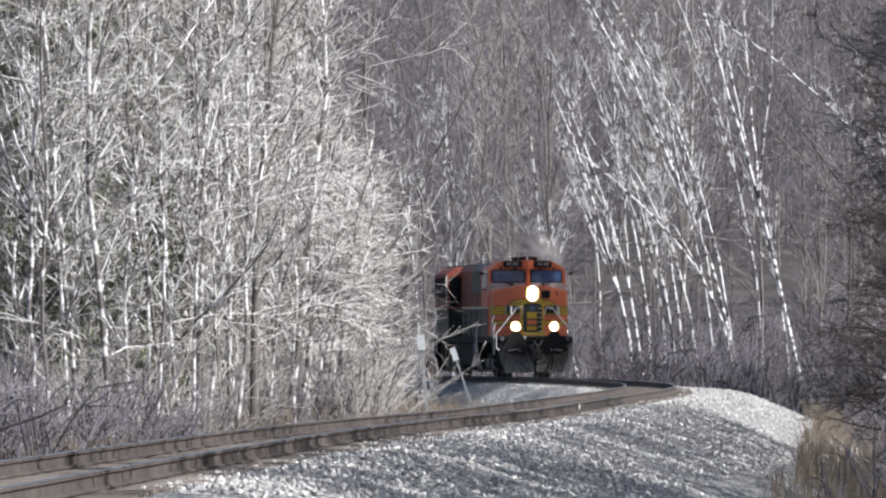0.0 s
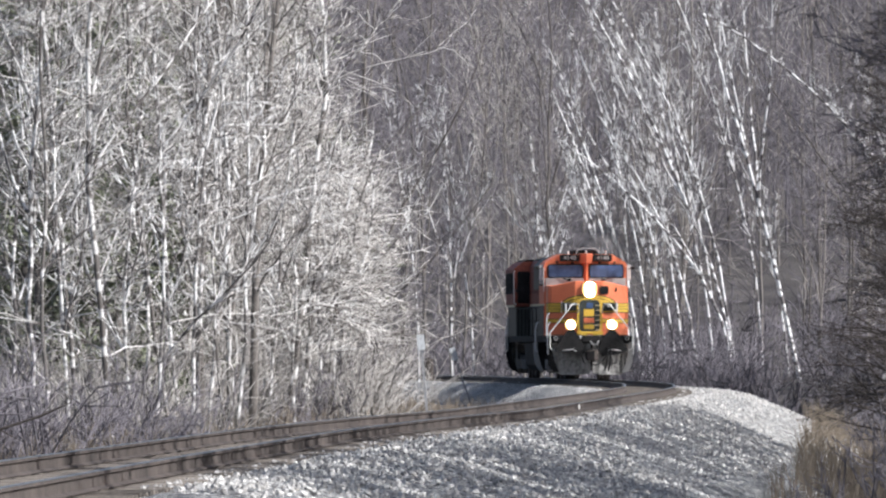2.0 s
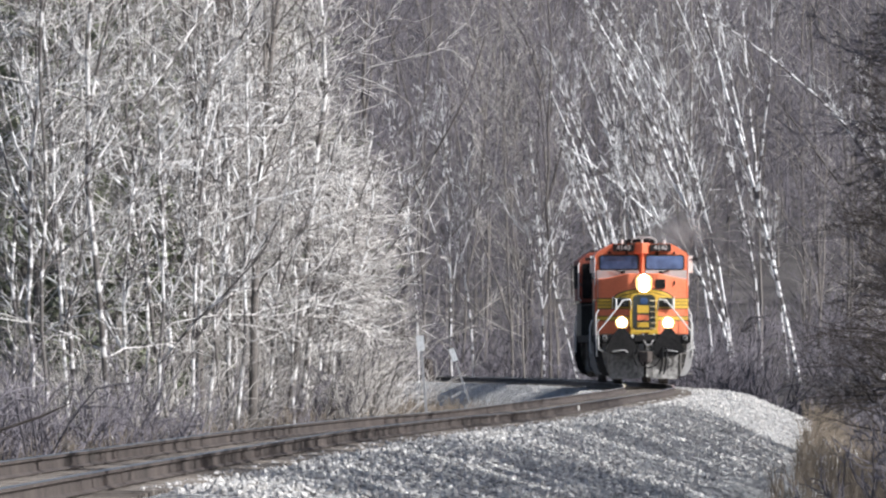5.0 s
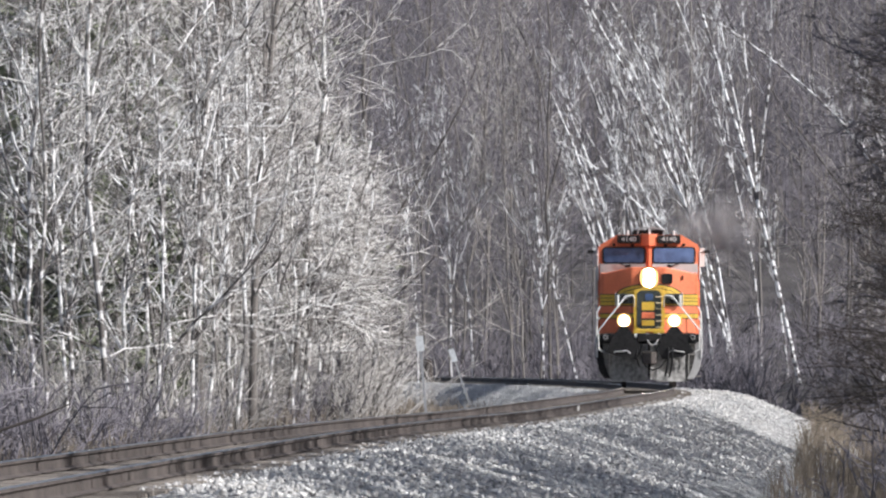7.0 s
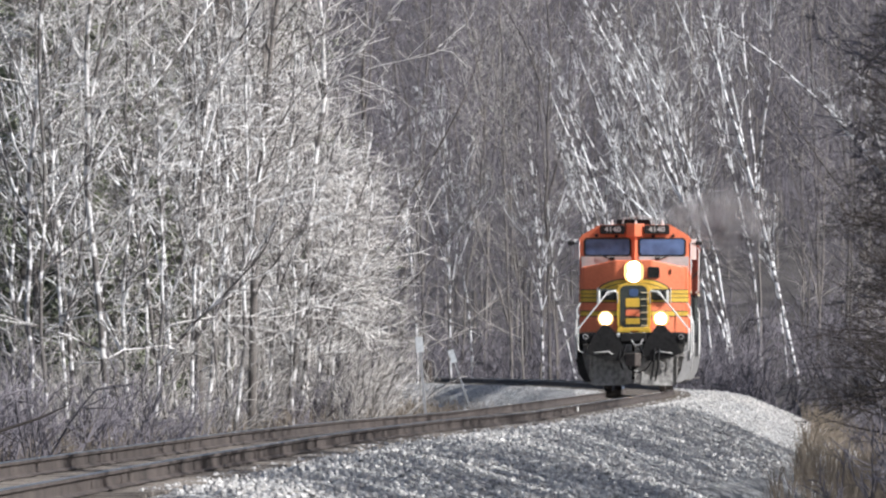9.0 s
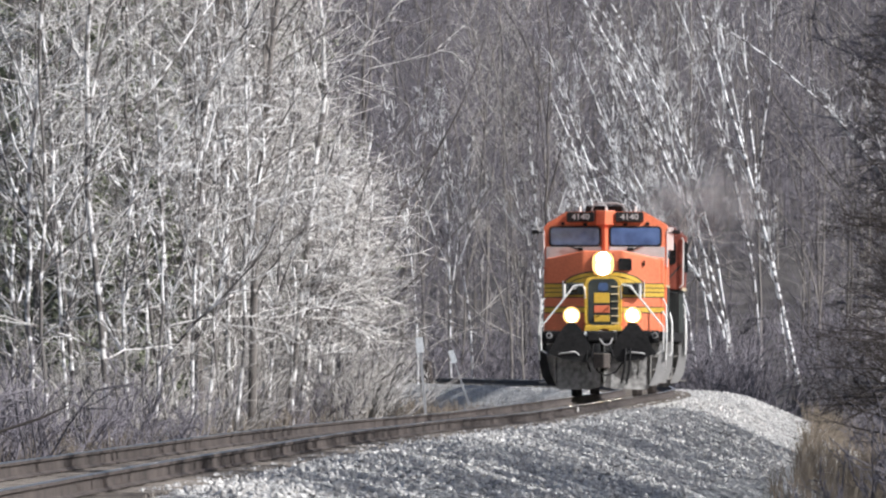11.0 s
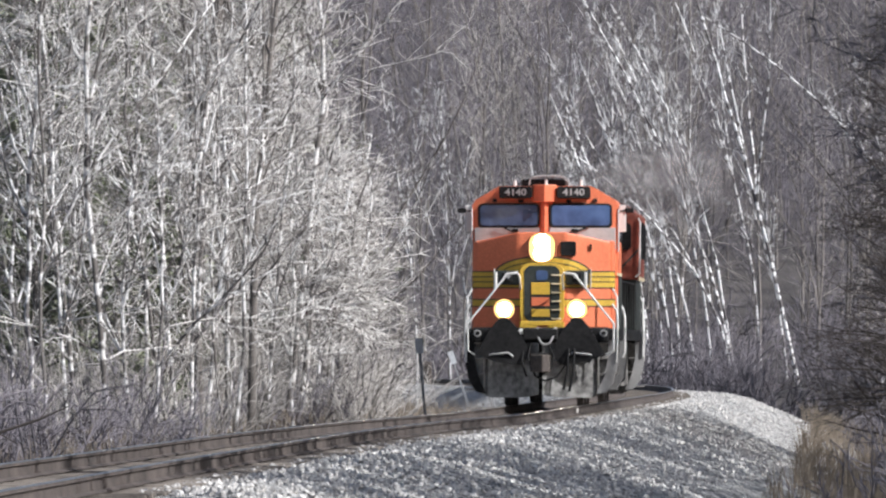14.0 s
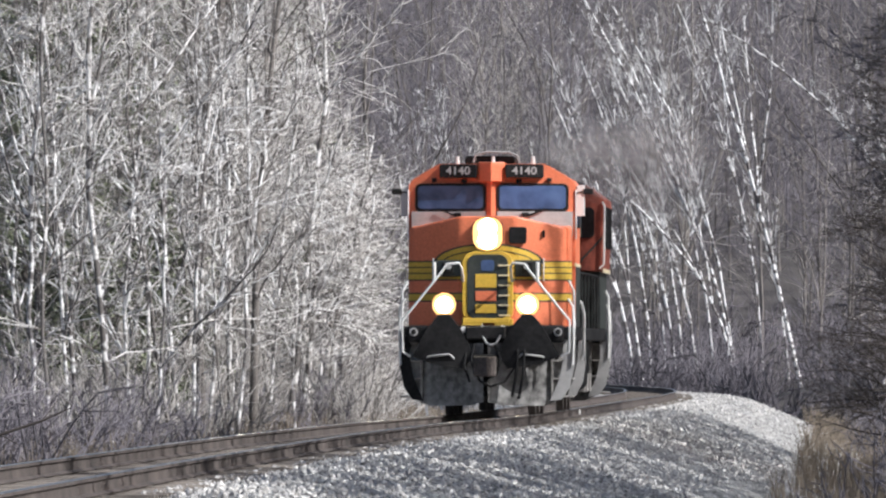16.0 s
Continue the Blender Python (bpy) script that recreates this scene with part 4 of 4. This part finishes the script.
    # nose
    bm = prism(NOSE, "z", 1.60, 3.40)
    for v in bm.verts:
        if v.co.z > 3:
            v.co.z = 3.66 - 0.24 * max(0.0, abs(v.co.x) - 0.3) + (0.06 if v.co.y > 2 else 0)
    bmesh.ops.bevel(bm, geom=[e for e in bm.edges if e.calc_length() > 0.2], offset=0.05, segments=3, affect="EDGES", profile=0.5)
    nose = part("nose", bm, "orange", loco, "orange wedge-fronted nose")
    for z0, z1, mat, out in ((2.44, 2.78, "yellow", 0.004), (2.768, 2.79, "green", 0.007), (2.66, 2.68, "green", 0.007), (2.555, 2.575, "green", 0.007), (2.432, 2.454, "green", 0.007),
                             (2.06, 2.20, "yellow", 0.004), (2.19, 2.212, "green", 0.007), (2.05, 2.072, "green", 0.007)):
        part("stripe", nose_band(z0, z1, out), mat, nose, "yellow nose stripe" if mat == "yellow" else "thin dark stripe edge")
    # arch of the stripe over the door
    for rx, top, low, out, mat, label in ((1.00, 0.36, 0.0, 0.016, "green", "thin dark edge of the arched stripe"), (0.96, 0.33, 0.0, 0.022, "yellow", "yellow arched stripe over the nose door"),
                                          (0.84, 0.24, 0.02, 0.028, "green", "thin dark line in the arched stripe")):
        arc = [(rx * math.cos(radians(a)), 2.74 + top * math.sin(radians(a))) for a in range(0, 181, 9)]
        if low:
            strips = [[arc[i], arc[i + 1], (arc[i + 1][0], arc[i + 1][1] - low), (arc[i][0], arc[i][1] - low)] for i in range(20)]
        else:
            strips = [[arc[i], arc[i + 1], (arc[i + 1][0], 2.73), (arc[i][0], 2.73)] for i in range(20)]
        bm = bmesh.new()
        for strip in strips:
            prism(strip, "y", 0.93 - out, 0.95, 0.0, bm)
        for v in bm.verts:
            v.co.y += 0.557 * max(0.0, abs(v.co.x) - 0.5)
        part("arch_stripe", bm, mat, nose, label)
    # nose door with plain emblem panels
    door = part("nose_door", prism(rounded(-0.46, 0.46, 1.66, 2.96, 0.22), "y", 0.80, 0.94, 0.012), "yellow", nose, "yellow-framed nose door")
    part("door_panel", prism(rounded(-0.37, 0.37, 1.74, 2.90, 0.16), "y", 0.785, 0.81, 0.006), "green", door, "dark door panel")
    for z0, z1, mat in ((2.30, 2.55, "yellow"), (2.06, 2.24, "orange"), (1.84, 2.00, "yellow")):
        part("emblem_panel", box(-0.22, 0.16, 0.770, 0.788, z0, z1, 0.006), mat, door)
    part("door_window", prism(rounded(-0.12, 0.12, 2.60, 2.80, 0.05), "y", 0.772, 0.79), "glass", door)
    for z in (1.80, 1.98, 2.16, 2.34, 2.52, 2.70):
        part("ladder_rung", drum((0.20, 0.76, z), (1, 0, 0), 0.014, 0.20, 6), "cream", door)
    for sx in (-1, 1):
        part("sill_panel", box(sx * 0.72 - 0.24, sx * 0.72 + 0.24, 0.90, 1.14, 2.50, 2.80, 0.02), "green", nose, "dark nose hatch")
    part("number_mark", box(0.12, 0.46, 0.76, 0.98, 1.60, 1.74, 0.01), "yellow", nose, "yellow kick plate")
    part("number_mark", box(-0.46, -0.10, 0.76, 0.98, 1.60, 1.74, 0.01), "yellow", nose, "yellow kick plate")
    part("nose_hatch", prism(rounded(0.38, 0.70, 3.10, 3.40, 0.05), "y", 0.89, 1.05, 0.01), "black", nose, "square black hatch")
    part("latch", box(0.98, 1.02, 1.14, 1.24, 3.22, 3.34, 0.008), "black", nose)
    housing = part("headlight_housing", prism(rounded(-0.28, 0.28, 2.96, 3.58, 0.22), "y", 0.80, 0.98, 0.02), "black", nose, "twin headlight housing")
    part("bowl", prism(rounded(-0.265, 0.265, 2.975, 3.565, 0.21), "y", 0.79, 0.81), "bowl", housing, "warm glow imitating the headlight glare")
    for z in (3.16, 3.38):
        part("headlight", drum((0, 0.7885, z), (0, -1, 0), 0.16, 0.003, 24), "lamp", housing, "lit headlight")
    for sx in (-1, 1):
        part("receptacle", box(sx * 0.72 - 0.10, sx * 0.72 + 0.10, 0.82, 0.96, 2.56, 2.76, 0.02), "black", nose)
        part("marker_lens", drum((sx * 0.70, 0.81, 2.68), (0, -1, 0), 0.05, 0.03, 10), "silver", nose)
        part("nose_grab_iron", drum((sx * 1.0, 1.17, 2.42), (0, 0, 1), 0.014, 0.42, 6), "white", nose)
    # cab
    prof = [(-1.52, 1.60), (1.52, 1.60), (1.52, 4.18), (1.46, 4.28), (1.02, 4.54), (0.94, 4.57), (-0.94, 4.57), (-1.02, 4.54), (-1.46, 4.28), (-1.52, 4.18)]
    bm = prism(prof, "y", 2.42, 5.1)
    for x in (-0.1, 0.1):
        bmesh.ops.bisect_plane(bm, geom=bm.verts[:] + bm.edges[:] + bm.faces[:], plane_co=(x, 0, 0), plane_no=(1, 0, 0))
    cab = part("cab", swept(bm, 4.0), "orange", loco, "orange cab with a front swept back from its middle")
    part("cab_skirt", prism([(-1.527, 1.6), (1.527, 1.6), (1.527, 2.72), (-1.527, 2.72)], "y", 2.78, 5.08), "green", cab, "dark green lower cab side")
    for x0, x1 in ((-1.47, -0.1), (0.1, 1.47)):
        part("glare_panel", swept(prism([(x0, 3.25), (x1, 3.25), (x1, 3.70), (x0, 3.70)], "y", 2.36, 2.44, 0.01)), "silver", cab, "silver-grey panel below the windscreen")
    part("window_post", prism([(-0.09, 2.45), (-0.07, 2.36), (0.0, 2.31), (0.07, 2.36), (0.09, 2.45)], "z", 3.6, 4.30), "orange", cab)
    part("brow", prism([(-0.25, 2.50), (-0.23, 2.34), (0.0, 2.21), (0.23, 2.34), (0.25, 2.50)], "z", 4.24, 4.60, 0.015), "orange", cab, "wedge-shaped orange brow between the number boards")
    for sx in (-1, 1):
        x0, x1 = (0.10, 1.40) if sx > 0 else (-1.40, -0.10)
        fr = part("windscreen_frame", swept(prism(rounded(x0, x1, 3.69, 4.21, 0.10), "y", 2.365, 2.60, 0.01)), "black", cab, "black rubber windscreen frame")
        part("windscreen", swept(prism(rounded(x0 + 0.05, x1 - 0.05, 3.75, 4.17, 0.07), "y", 2.355, 2.39)), "glass", fr, "dark windscreen glass coloured blue like reflected sky")
        part("wiper", swept(prism([(sx * 0.62, 3.62), (sx * 0.66, 3.60), (sx * 0.98, 3.74), (sx * 0.96, 3.76)], "y", 2.31, 2.33)), "black", cab)
        part("wiper_motor", swept(box(sx * 0.62 - 0.07, sx * 0.62 + 0.07, 2.29, 2.37, 3.60, 3.68, 0.015)), "black", cab)
        part("visor_hinge", swept(box(sx * 0.5 - 0.05, sx * 0.5 + 0.05, 2.36, 2.44, 4.22, 4.29, 0.01)), "black", cab)
        part("visor_hinge", swept(box(sx * 1.05 - 0.04, sx * 1.05 + 0.04, 2.36, 2.44, 4.24, 4.31, 0.01)), "black", cab)
        nb = part("number_board", swept(prism(rounded(min(sx * 0.26, sx * 0.95), max(sx * 0.26, sx * 0.95), 4.31, 4.56, 0.04), "y", 2.24, 2.46, 0.015)), "black", cab, "black number board with white digits")
        cu = bpy.data.curves.new("digits", "FONT")
        cu.body, cu.size, cu.extrude, cu.align_x, cu.align_y = "4140", 0.22, 0.004, "CENTER", "CENTER"
        cu.offset = 0.004
        tx = new("number", cu)
        cu.materials.append(M["silver"])
        tx.parent = nb
        tx.matrix_basis = pose(sx * 0.605, 2.335, 4.435, 90, 0, sx * 11.86) @ Matrix.Diagonal((1.05, 0.9, 1, 1))
        side = part("side_window_frame", prism([(3.05, 3.42), (4.70, 3.42), (4.70, 4.16), (3.05, 4.16)], "x", sx * 1.505, sx * 1.54, 0.008), "black", cab, "black side window frame")
        for a, b in ((3.12, 3.84), (3.90, 4.62)):
            part("side_window", prism([(a, 3.48), (b, 3.48), (b, 4.10), (a, 4.10)], "x", sx * 1.52, sx * 1.548), "glass", side)
        part("wind_deflector", box(min(sx * 1.54, sx * 1.68), max(sx * 1.54, sx * 1.68), 2.95, 2.98, 3.62, 4.18, 0.01), "white", cab, "pale wind deflector")
        part("mirror", box(min(sx * 1.66, sx * 1.84), max(sx * 1.66, sx * 1.84), 2.92, 2.96, 4.02, 4.12, 0.015), "black", cab)
        part("mirror_arm", drum((sx * 1.5, 2.94, 4.05), (sx, 0, 0.1), 0.012, 0.26, 6), "black", cab)
        part("grab_rail", drum((sx * 1.53, 2.70, 3.2), (0, 0, 1), 0.018, 0.9, 8), "white", cab)
    part("roof_box", prism(rounded(-0.5, 0.42, 4.55, 4.72, 0.06), "y", 2.75, 4.2, 0.02), "black", cab, "low dark roof box")
    pipe([(-0.34, 2.7, 4.6), (-0.30, 2.7, 4.74), (-0.1, 2.7, 4.79), (0.3, 2.7, 4.78), (0.46, 2.7, 4.72), (0.5, 2.7, 4.6)], 0.02, "silver", "roof_rail", cab)
    for sx in (-0.63, 0.02, 0.75):
        part("antenna", drum((sx, 2.75, 4.56), (0, 0, 1), 0.04, 0.15, 10, 0.028), "white", cab, "short white antenna")
    horn = part("horn", box(-0.2, 0.2, 5.3, 5.5, 4.44, 4.54, 0.01), "black", loco, "air horn cluster")
    for sx in (-0.15, 0, 0.15):
        part("trumpet", drum((sx, 5.4, 4.60), (0, -1, 0), 0.035, 0.45, 10, 0.07), "silver", horn)
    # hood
    hood = part("hood", prism([(-0.98, 2.75), (0.98, 2.75), (0.98, 4.24), (0.86, 4.44), (-0.86, 4.44), (-0.98, 4.24)], "y", 5.1, 17.0, 0.03), "sooty", loco, "orange engine hood darkened for its shaded sides")
    part("hood_base", box(-1.0, 1.0, 5.1, 17.0, 1.60, 2.75, 0.02), "green", hood, "dark green lower hood")
    part("hood_roof", prism([(-0.88, 4.43), (0.88, 4.43), (0.76, 4.52), (-0.76, 4.52)], "y", 5.2, 17.0, 0.01), "black", hood, "black hood roof")
    part("exhaust_stack", box(-0.3, 0.3, 10.2, 11.0, 4.44, 4.64, 0.02), "black", hood)
    part("blower_housing", prism([(-1.40, 3.30), (1.40, 3.30), (1.40, 4.20), (1.10, 4.50), (-1.10, 4.50), (-1.40, 4.20)], "y", 5.15, 9.4, 0.03), "green", hood, "dark blower housing")
    for sx in (-1, 1):
        part("stripe", box(min(sx * 0.985, sx * 1.006), max(sx * 0.985, sx * 1.006), 5.1, 16.6, 2.72, 2.80), "cream", hood, "thin cream side stripe")
        part("stripe", box(min(sx * 1.50, sx * 1.533), max(sx * 1.50, sx * 1.533), 2.6, 5.08, 2.70, 2.76), "cream", cab, "thin cream side stripe")
        for k in range(10):
            y = 5.3 + 1.12 * k
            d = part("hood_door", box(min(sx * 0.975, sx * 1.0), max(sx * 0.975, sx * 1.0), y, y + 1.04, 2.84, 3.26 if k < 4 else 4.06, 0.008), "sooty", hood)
            part("latch", box(min(sx * 0.99, sx * 1.02), max(sx * 0.99, sx * 1.02), y + 0.9, y + 0.96, 3.2, 3.32), "black", d)
            d = part("hood_door", box(min(sx * 0.995, sx * 1.02), max(sx * 0.995, sx * 1.02), y, y + 1.04, 1.72, 2.66, 0.008), "green", hood)
            part("latch", box(min(sx * 1.01, sx * 1.04), max(sx * 1.01, sx * 1.04), y + 0.9, y + 0.96, 2.1, 2.22), "black", d)
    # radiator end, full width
    rad = part("radiator_cabin", prism([(-1.56, 2.72), (1.56, 2.72), (1.60, 4.14), (1.24, 4.42), (-1.24, 4.42), (-1.60, 4.14)], "y", 17.0, 21.4, 0.03), "sooty", loco, "full-width orange radiator cabin darkened for its shaded sides")
    part("radiator_base", box(-1.50, 1.50, 17.1, 21.4, 1.60, 2.72, 0.02), "green", rad, "dark green lower body")
    part("radiator_roof", prism([(-1.22, 4.41), (1.22, 4.41), (1.1, 4.50), (-1.1, 4.50)], "y", 17.1, 21.3, 0.01), "black", rad)
    part("front_intake", prism(rounded(0.98, 1.40, 3.38, 3.98, 0.1), "y", 16.96, 17.02, 0.006), "black", rad, "dark front panel, air intake right, painted shade left")
    # left panel blackens most of the wall to paint in its shade
    part("front_intake", prism(rounded(-1.46, -0.98, 2.85, 4.05, 0.06), "y", 16.96, 17.02, 0.006), "black", rad, "dark front panel, air intake right, painted shade left")
    for sx in (-1, 1):
        part("stripe", box(min(sx * 1.555, sx * 1.575), max(sx * 1.555, sx * 1.575), 17.0, 21.4, 2.70, 2.78), "cream", rad, "thin cream side stripe")
        g = part("radiator_grille", prism([(17.3, 3.2), (21.2, 3.2), (21.2, 4.0), (17.3, 4.0)], "x", sx * 1.57, sx * 1.605, 0.005), "black", rad, "black radiator grille")
        for k in range(13):
            part("slat", box(min(sx * 1.60, sx * 1.615), max(sx * 1.60, sx * 1.615), 17.35 + 0.3 * k, 17.45 + 0.3 * k, 3.22, 3.98), "black", g)
        pipe([(sx * 1.50, 16.96, 2.78), (sx * 1.585, 16.94, 2.86), (sx * 1.60, 16.94, 4.0), (sx * 1.56, 16.97, 4.08)], 0.022, "white", "corner_rail", rad, "white corner grab rail")
        # dark strip slanting up to the outer edge of the front panel
        part("front_brace", prism([(sx * 0.98, 2.80), (sx * 1.04, 2.80), (sx * 1.56, 3.36), (sx * 1.56, 3.42)], "y", 16.985, 17.0), "green", rad, "dark slanting strip on the front panel")
        pipe([(sx * 1.50, 6.5, 1.00), (sx * 1.55, 6.5, 1.10), (sx * 1.55, 6.5, 1.85), (sx * 1.50, 6.5, 2.05), (sx * 1.44, 6.5, 2.10)], 0.032, "white", "grab_rail", loco, "white side grab rail")
        part("side_panel", prism([(sx * 1.20, 0.30), (sx * 1.36, 0.32), (sx * 1.50, 0.58), (sx * 1.55, 0.95), (sx * 1.55, 1.36), (sx * 1.42, 1.36), (sx * 1.40, 0.98), (sx * 1.32, 0.62)], "y", 7.3, 7.5), "silver", loco, "curved pale grey skirt panel")
        # walkway railing
        pipe([(sx * 1.47, 5.3, 2.62), (sx * 1.47, 16.5, 2.62)], 0.018, "black", "side_handrail", loco)
        for k in range(7):
            part("stanchion", drum((sx * 1.47, 5.4 + 1.83 * k, 1.6), (0, 0, 1), 0.018, 1.02, 6), "black", loco)
    # trucks and wheels
    wheelsets = []
    for c in (4.0, 18.0):
        tr = part("truck", box(-0.9, 0.9, c - 0.5, c + 0.5, 0.55, 1.1, 0.05), "black", loco, "black three-axle truck")
        for sx in (-1, 1):
            part("side_frame", prism([(c - 2.4, 0.72), (c - 2.0, 0.50), (c + 2.0, 0.50), (c + 2.4, 0.72), (c + 2.4, 0.95), (c + 1.2, 0.88), (c - 1.2, 0.88), (c - 2.4, 0.95)], "x", sx * 0.96, sx * 1.12, 0.02), "black", tr)
            for a in (-1.75, 0, 1.75):
                part("axle_box", box(min(sx * 1.1, sx * 1.24), max(sx * 1.1, sx * 1.24), c + a - 0.17, c + a + 0.17, 0.36, 0.72, 0.02), "dust", tr)
        for a in (-1.75, 0, 1.75):
            bm = drum((-0.98, 0, 0), (1, 0, 0), 0.09, 1.96, 12)
            ws = part("wheelset", bm, "black", loco)
            ws.matrix_basis = pose(0, c + a, 0.53)
            for sx in (-1, 1):
                wb = drum((sx * 0.685, 0, 0), (sx, 0, 0), 0.555, 0.03, 28)
                drum((sx * 0.71, 0, 0), (sx, 0, 0), 0.53, 0.11, 28, None, wb)
                part("wheel", wb, "rust", ws, "steel wheel")
            wheelsets.append((ws, c + a))
    return loco, wheelsets


def front_y(t):
    """How far ahead of the camera the front of the locomotive is at t seconds."""
    return 407.0 - 13.69 * t


def place_on_line(d):
    p, q = Vector((float(middle(d + 4)), d + 4, 0)), Vector((float(middle(d + 18)), d + 18, 0))
    u = (q - p).normalized()
    at = p - 4 * u
    return pose(at.x, at.y, 0, 0, 0, math.degrees(math.atan2(-u.x, u.y)))


def motions():
    walk(loco, [(t / 2, place_on_line(front_y(t / 2))) for t in range(33)])
    walk(smoke, [(t / 2, place_on_line(front_y(t / 2))) for t in range(33)])
    turn = 13.69 / 0.53
    for ob, at in wheelsets:
        walk(ob, [(k / 30, Matrix.Translation((0, at, 0.53)) @ Euler((turn * k / 30, 0, 0)).to_matrix().to_4x4()) for k in range(481)])


build_ground()
build_bed()
build_track()
build_birches()
build_edge_trees()
build_back_trees()
build_far_woods()
build_shade_trees()
build_pines()
build_shrubs()
build_signs()
build_dead_branch()
build_stump()
loco, wheelsets = build_locomotive()
smoke = build_smoke()
build_grass()
build_stones()
motions()
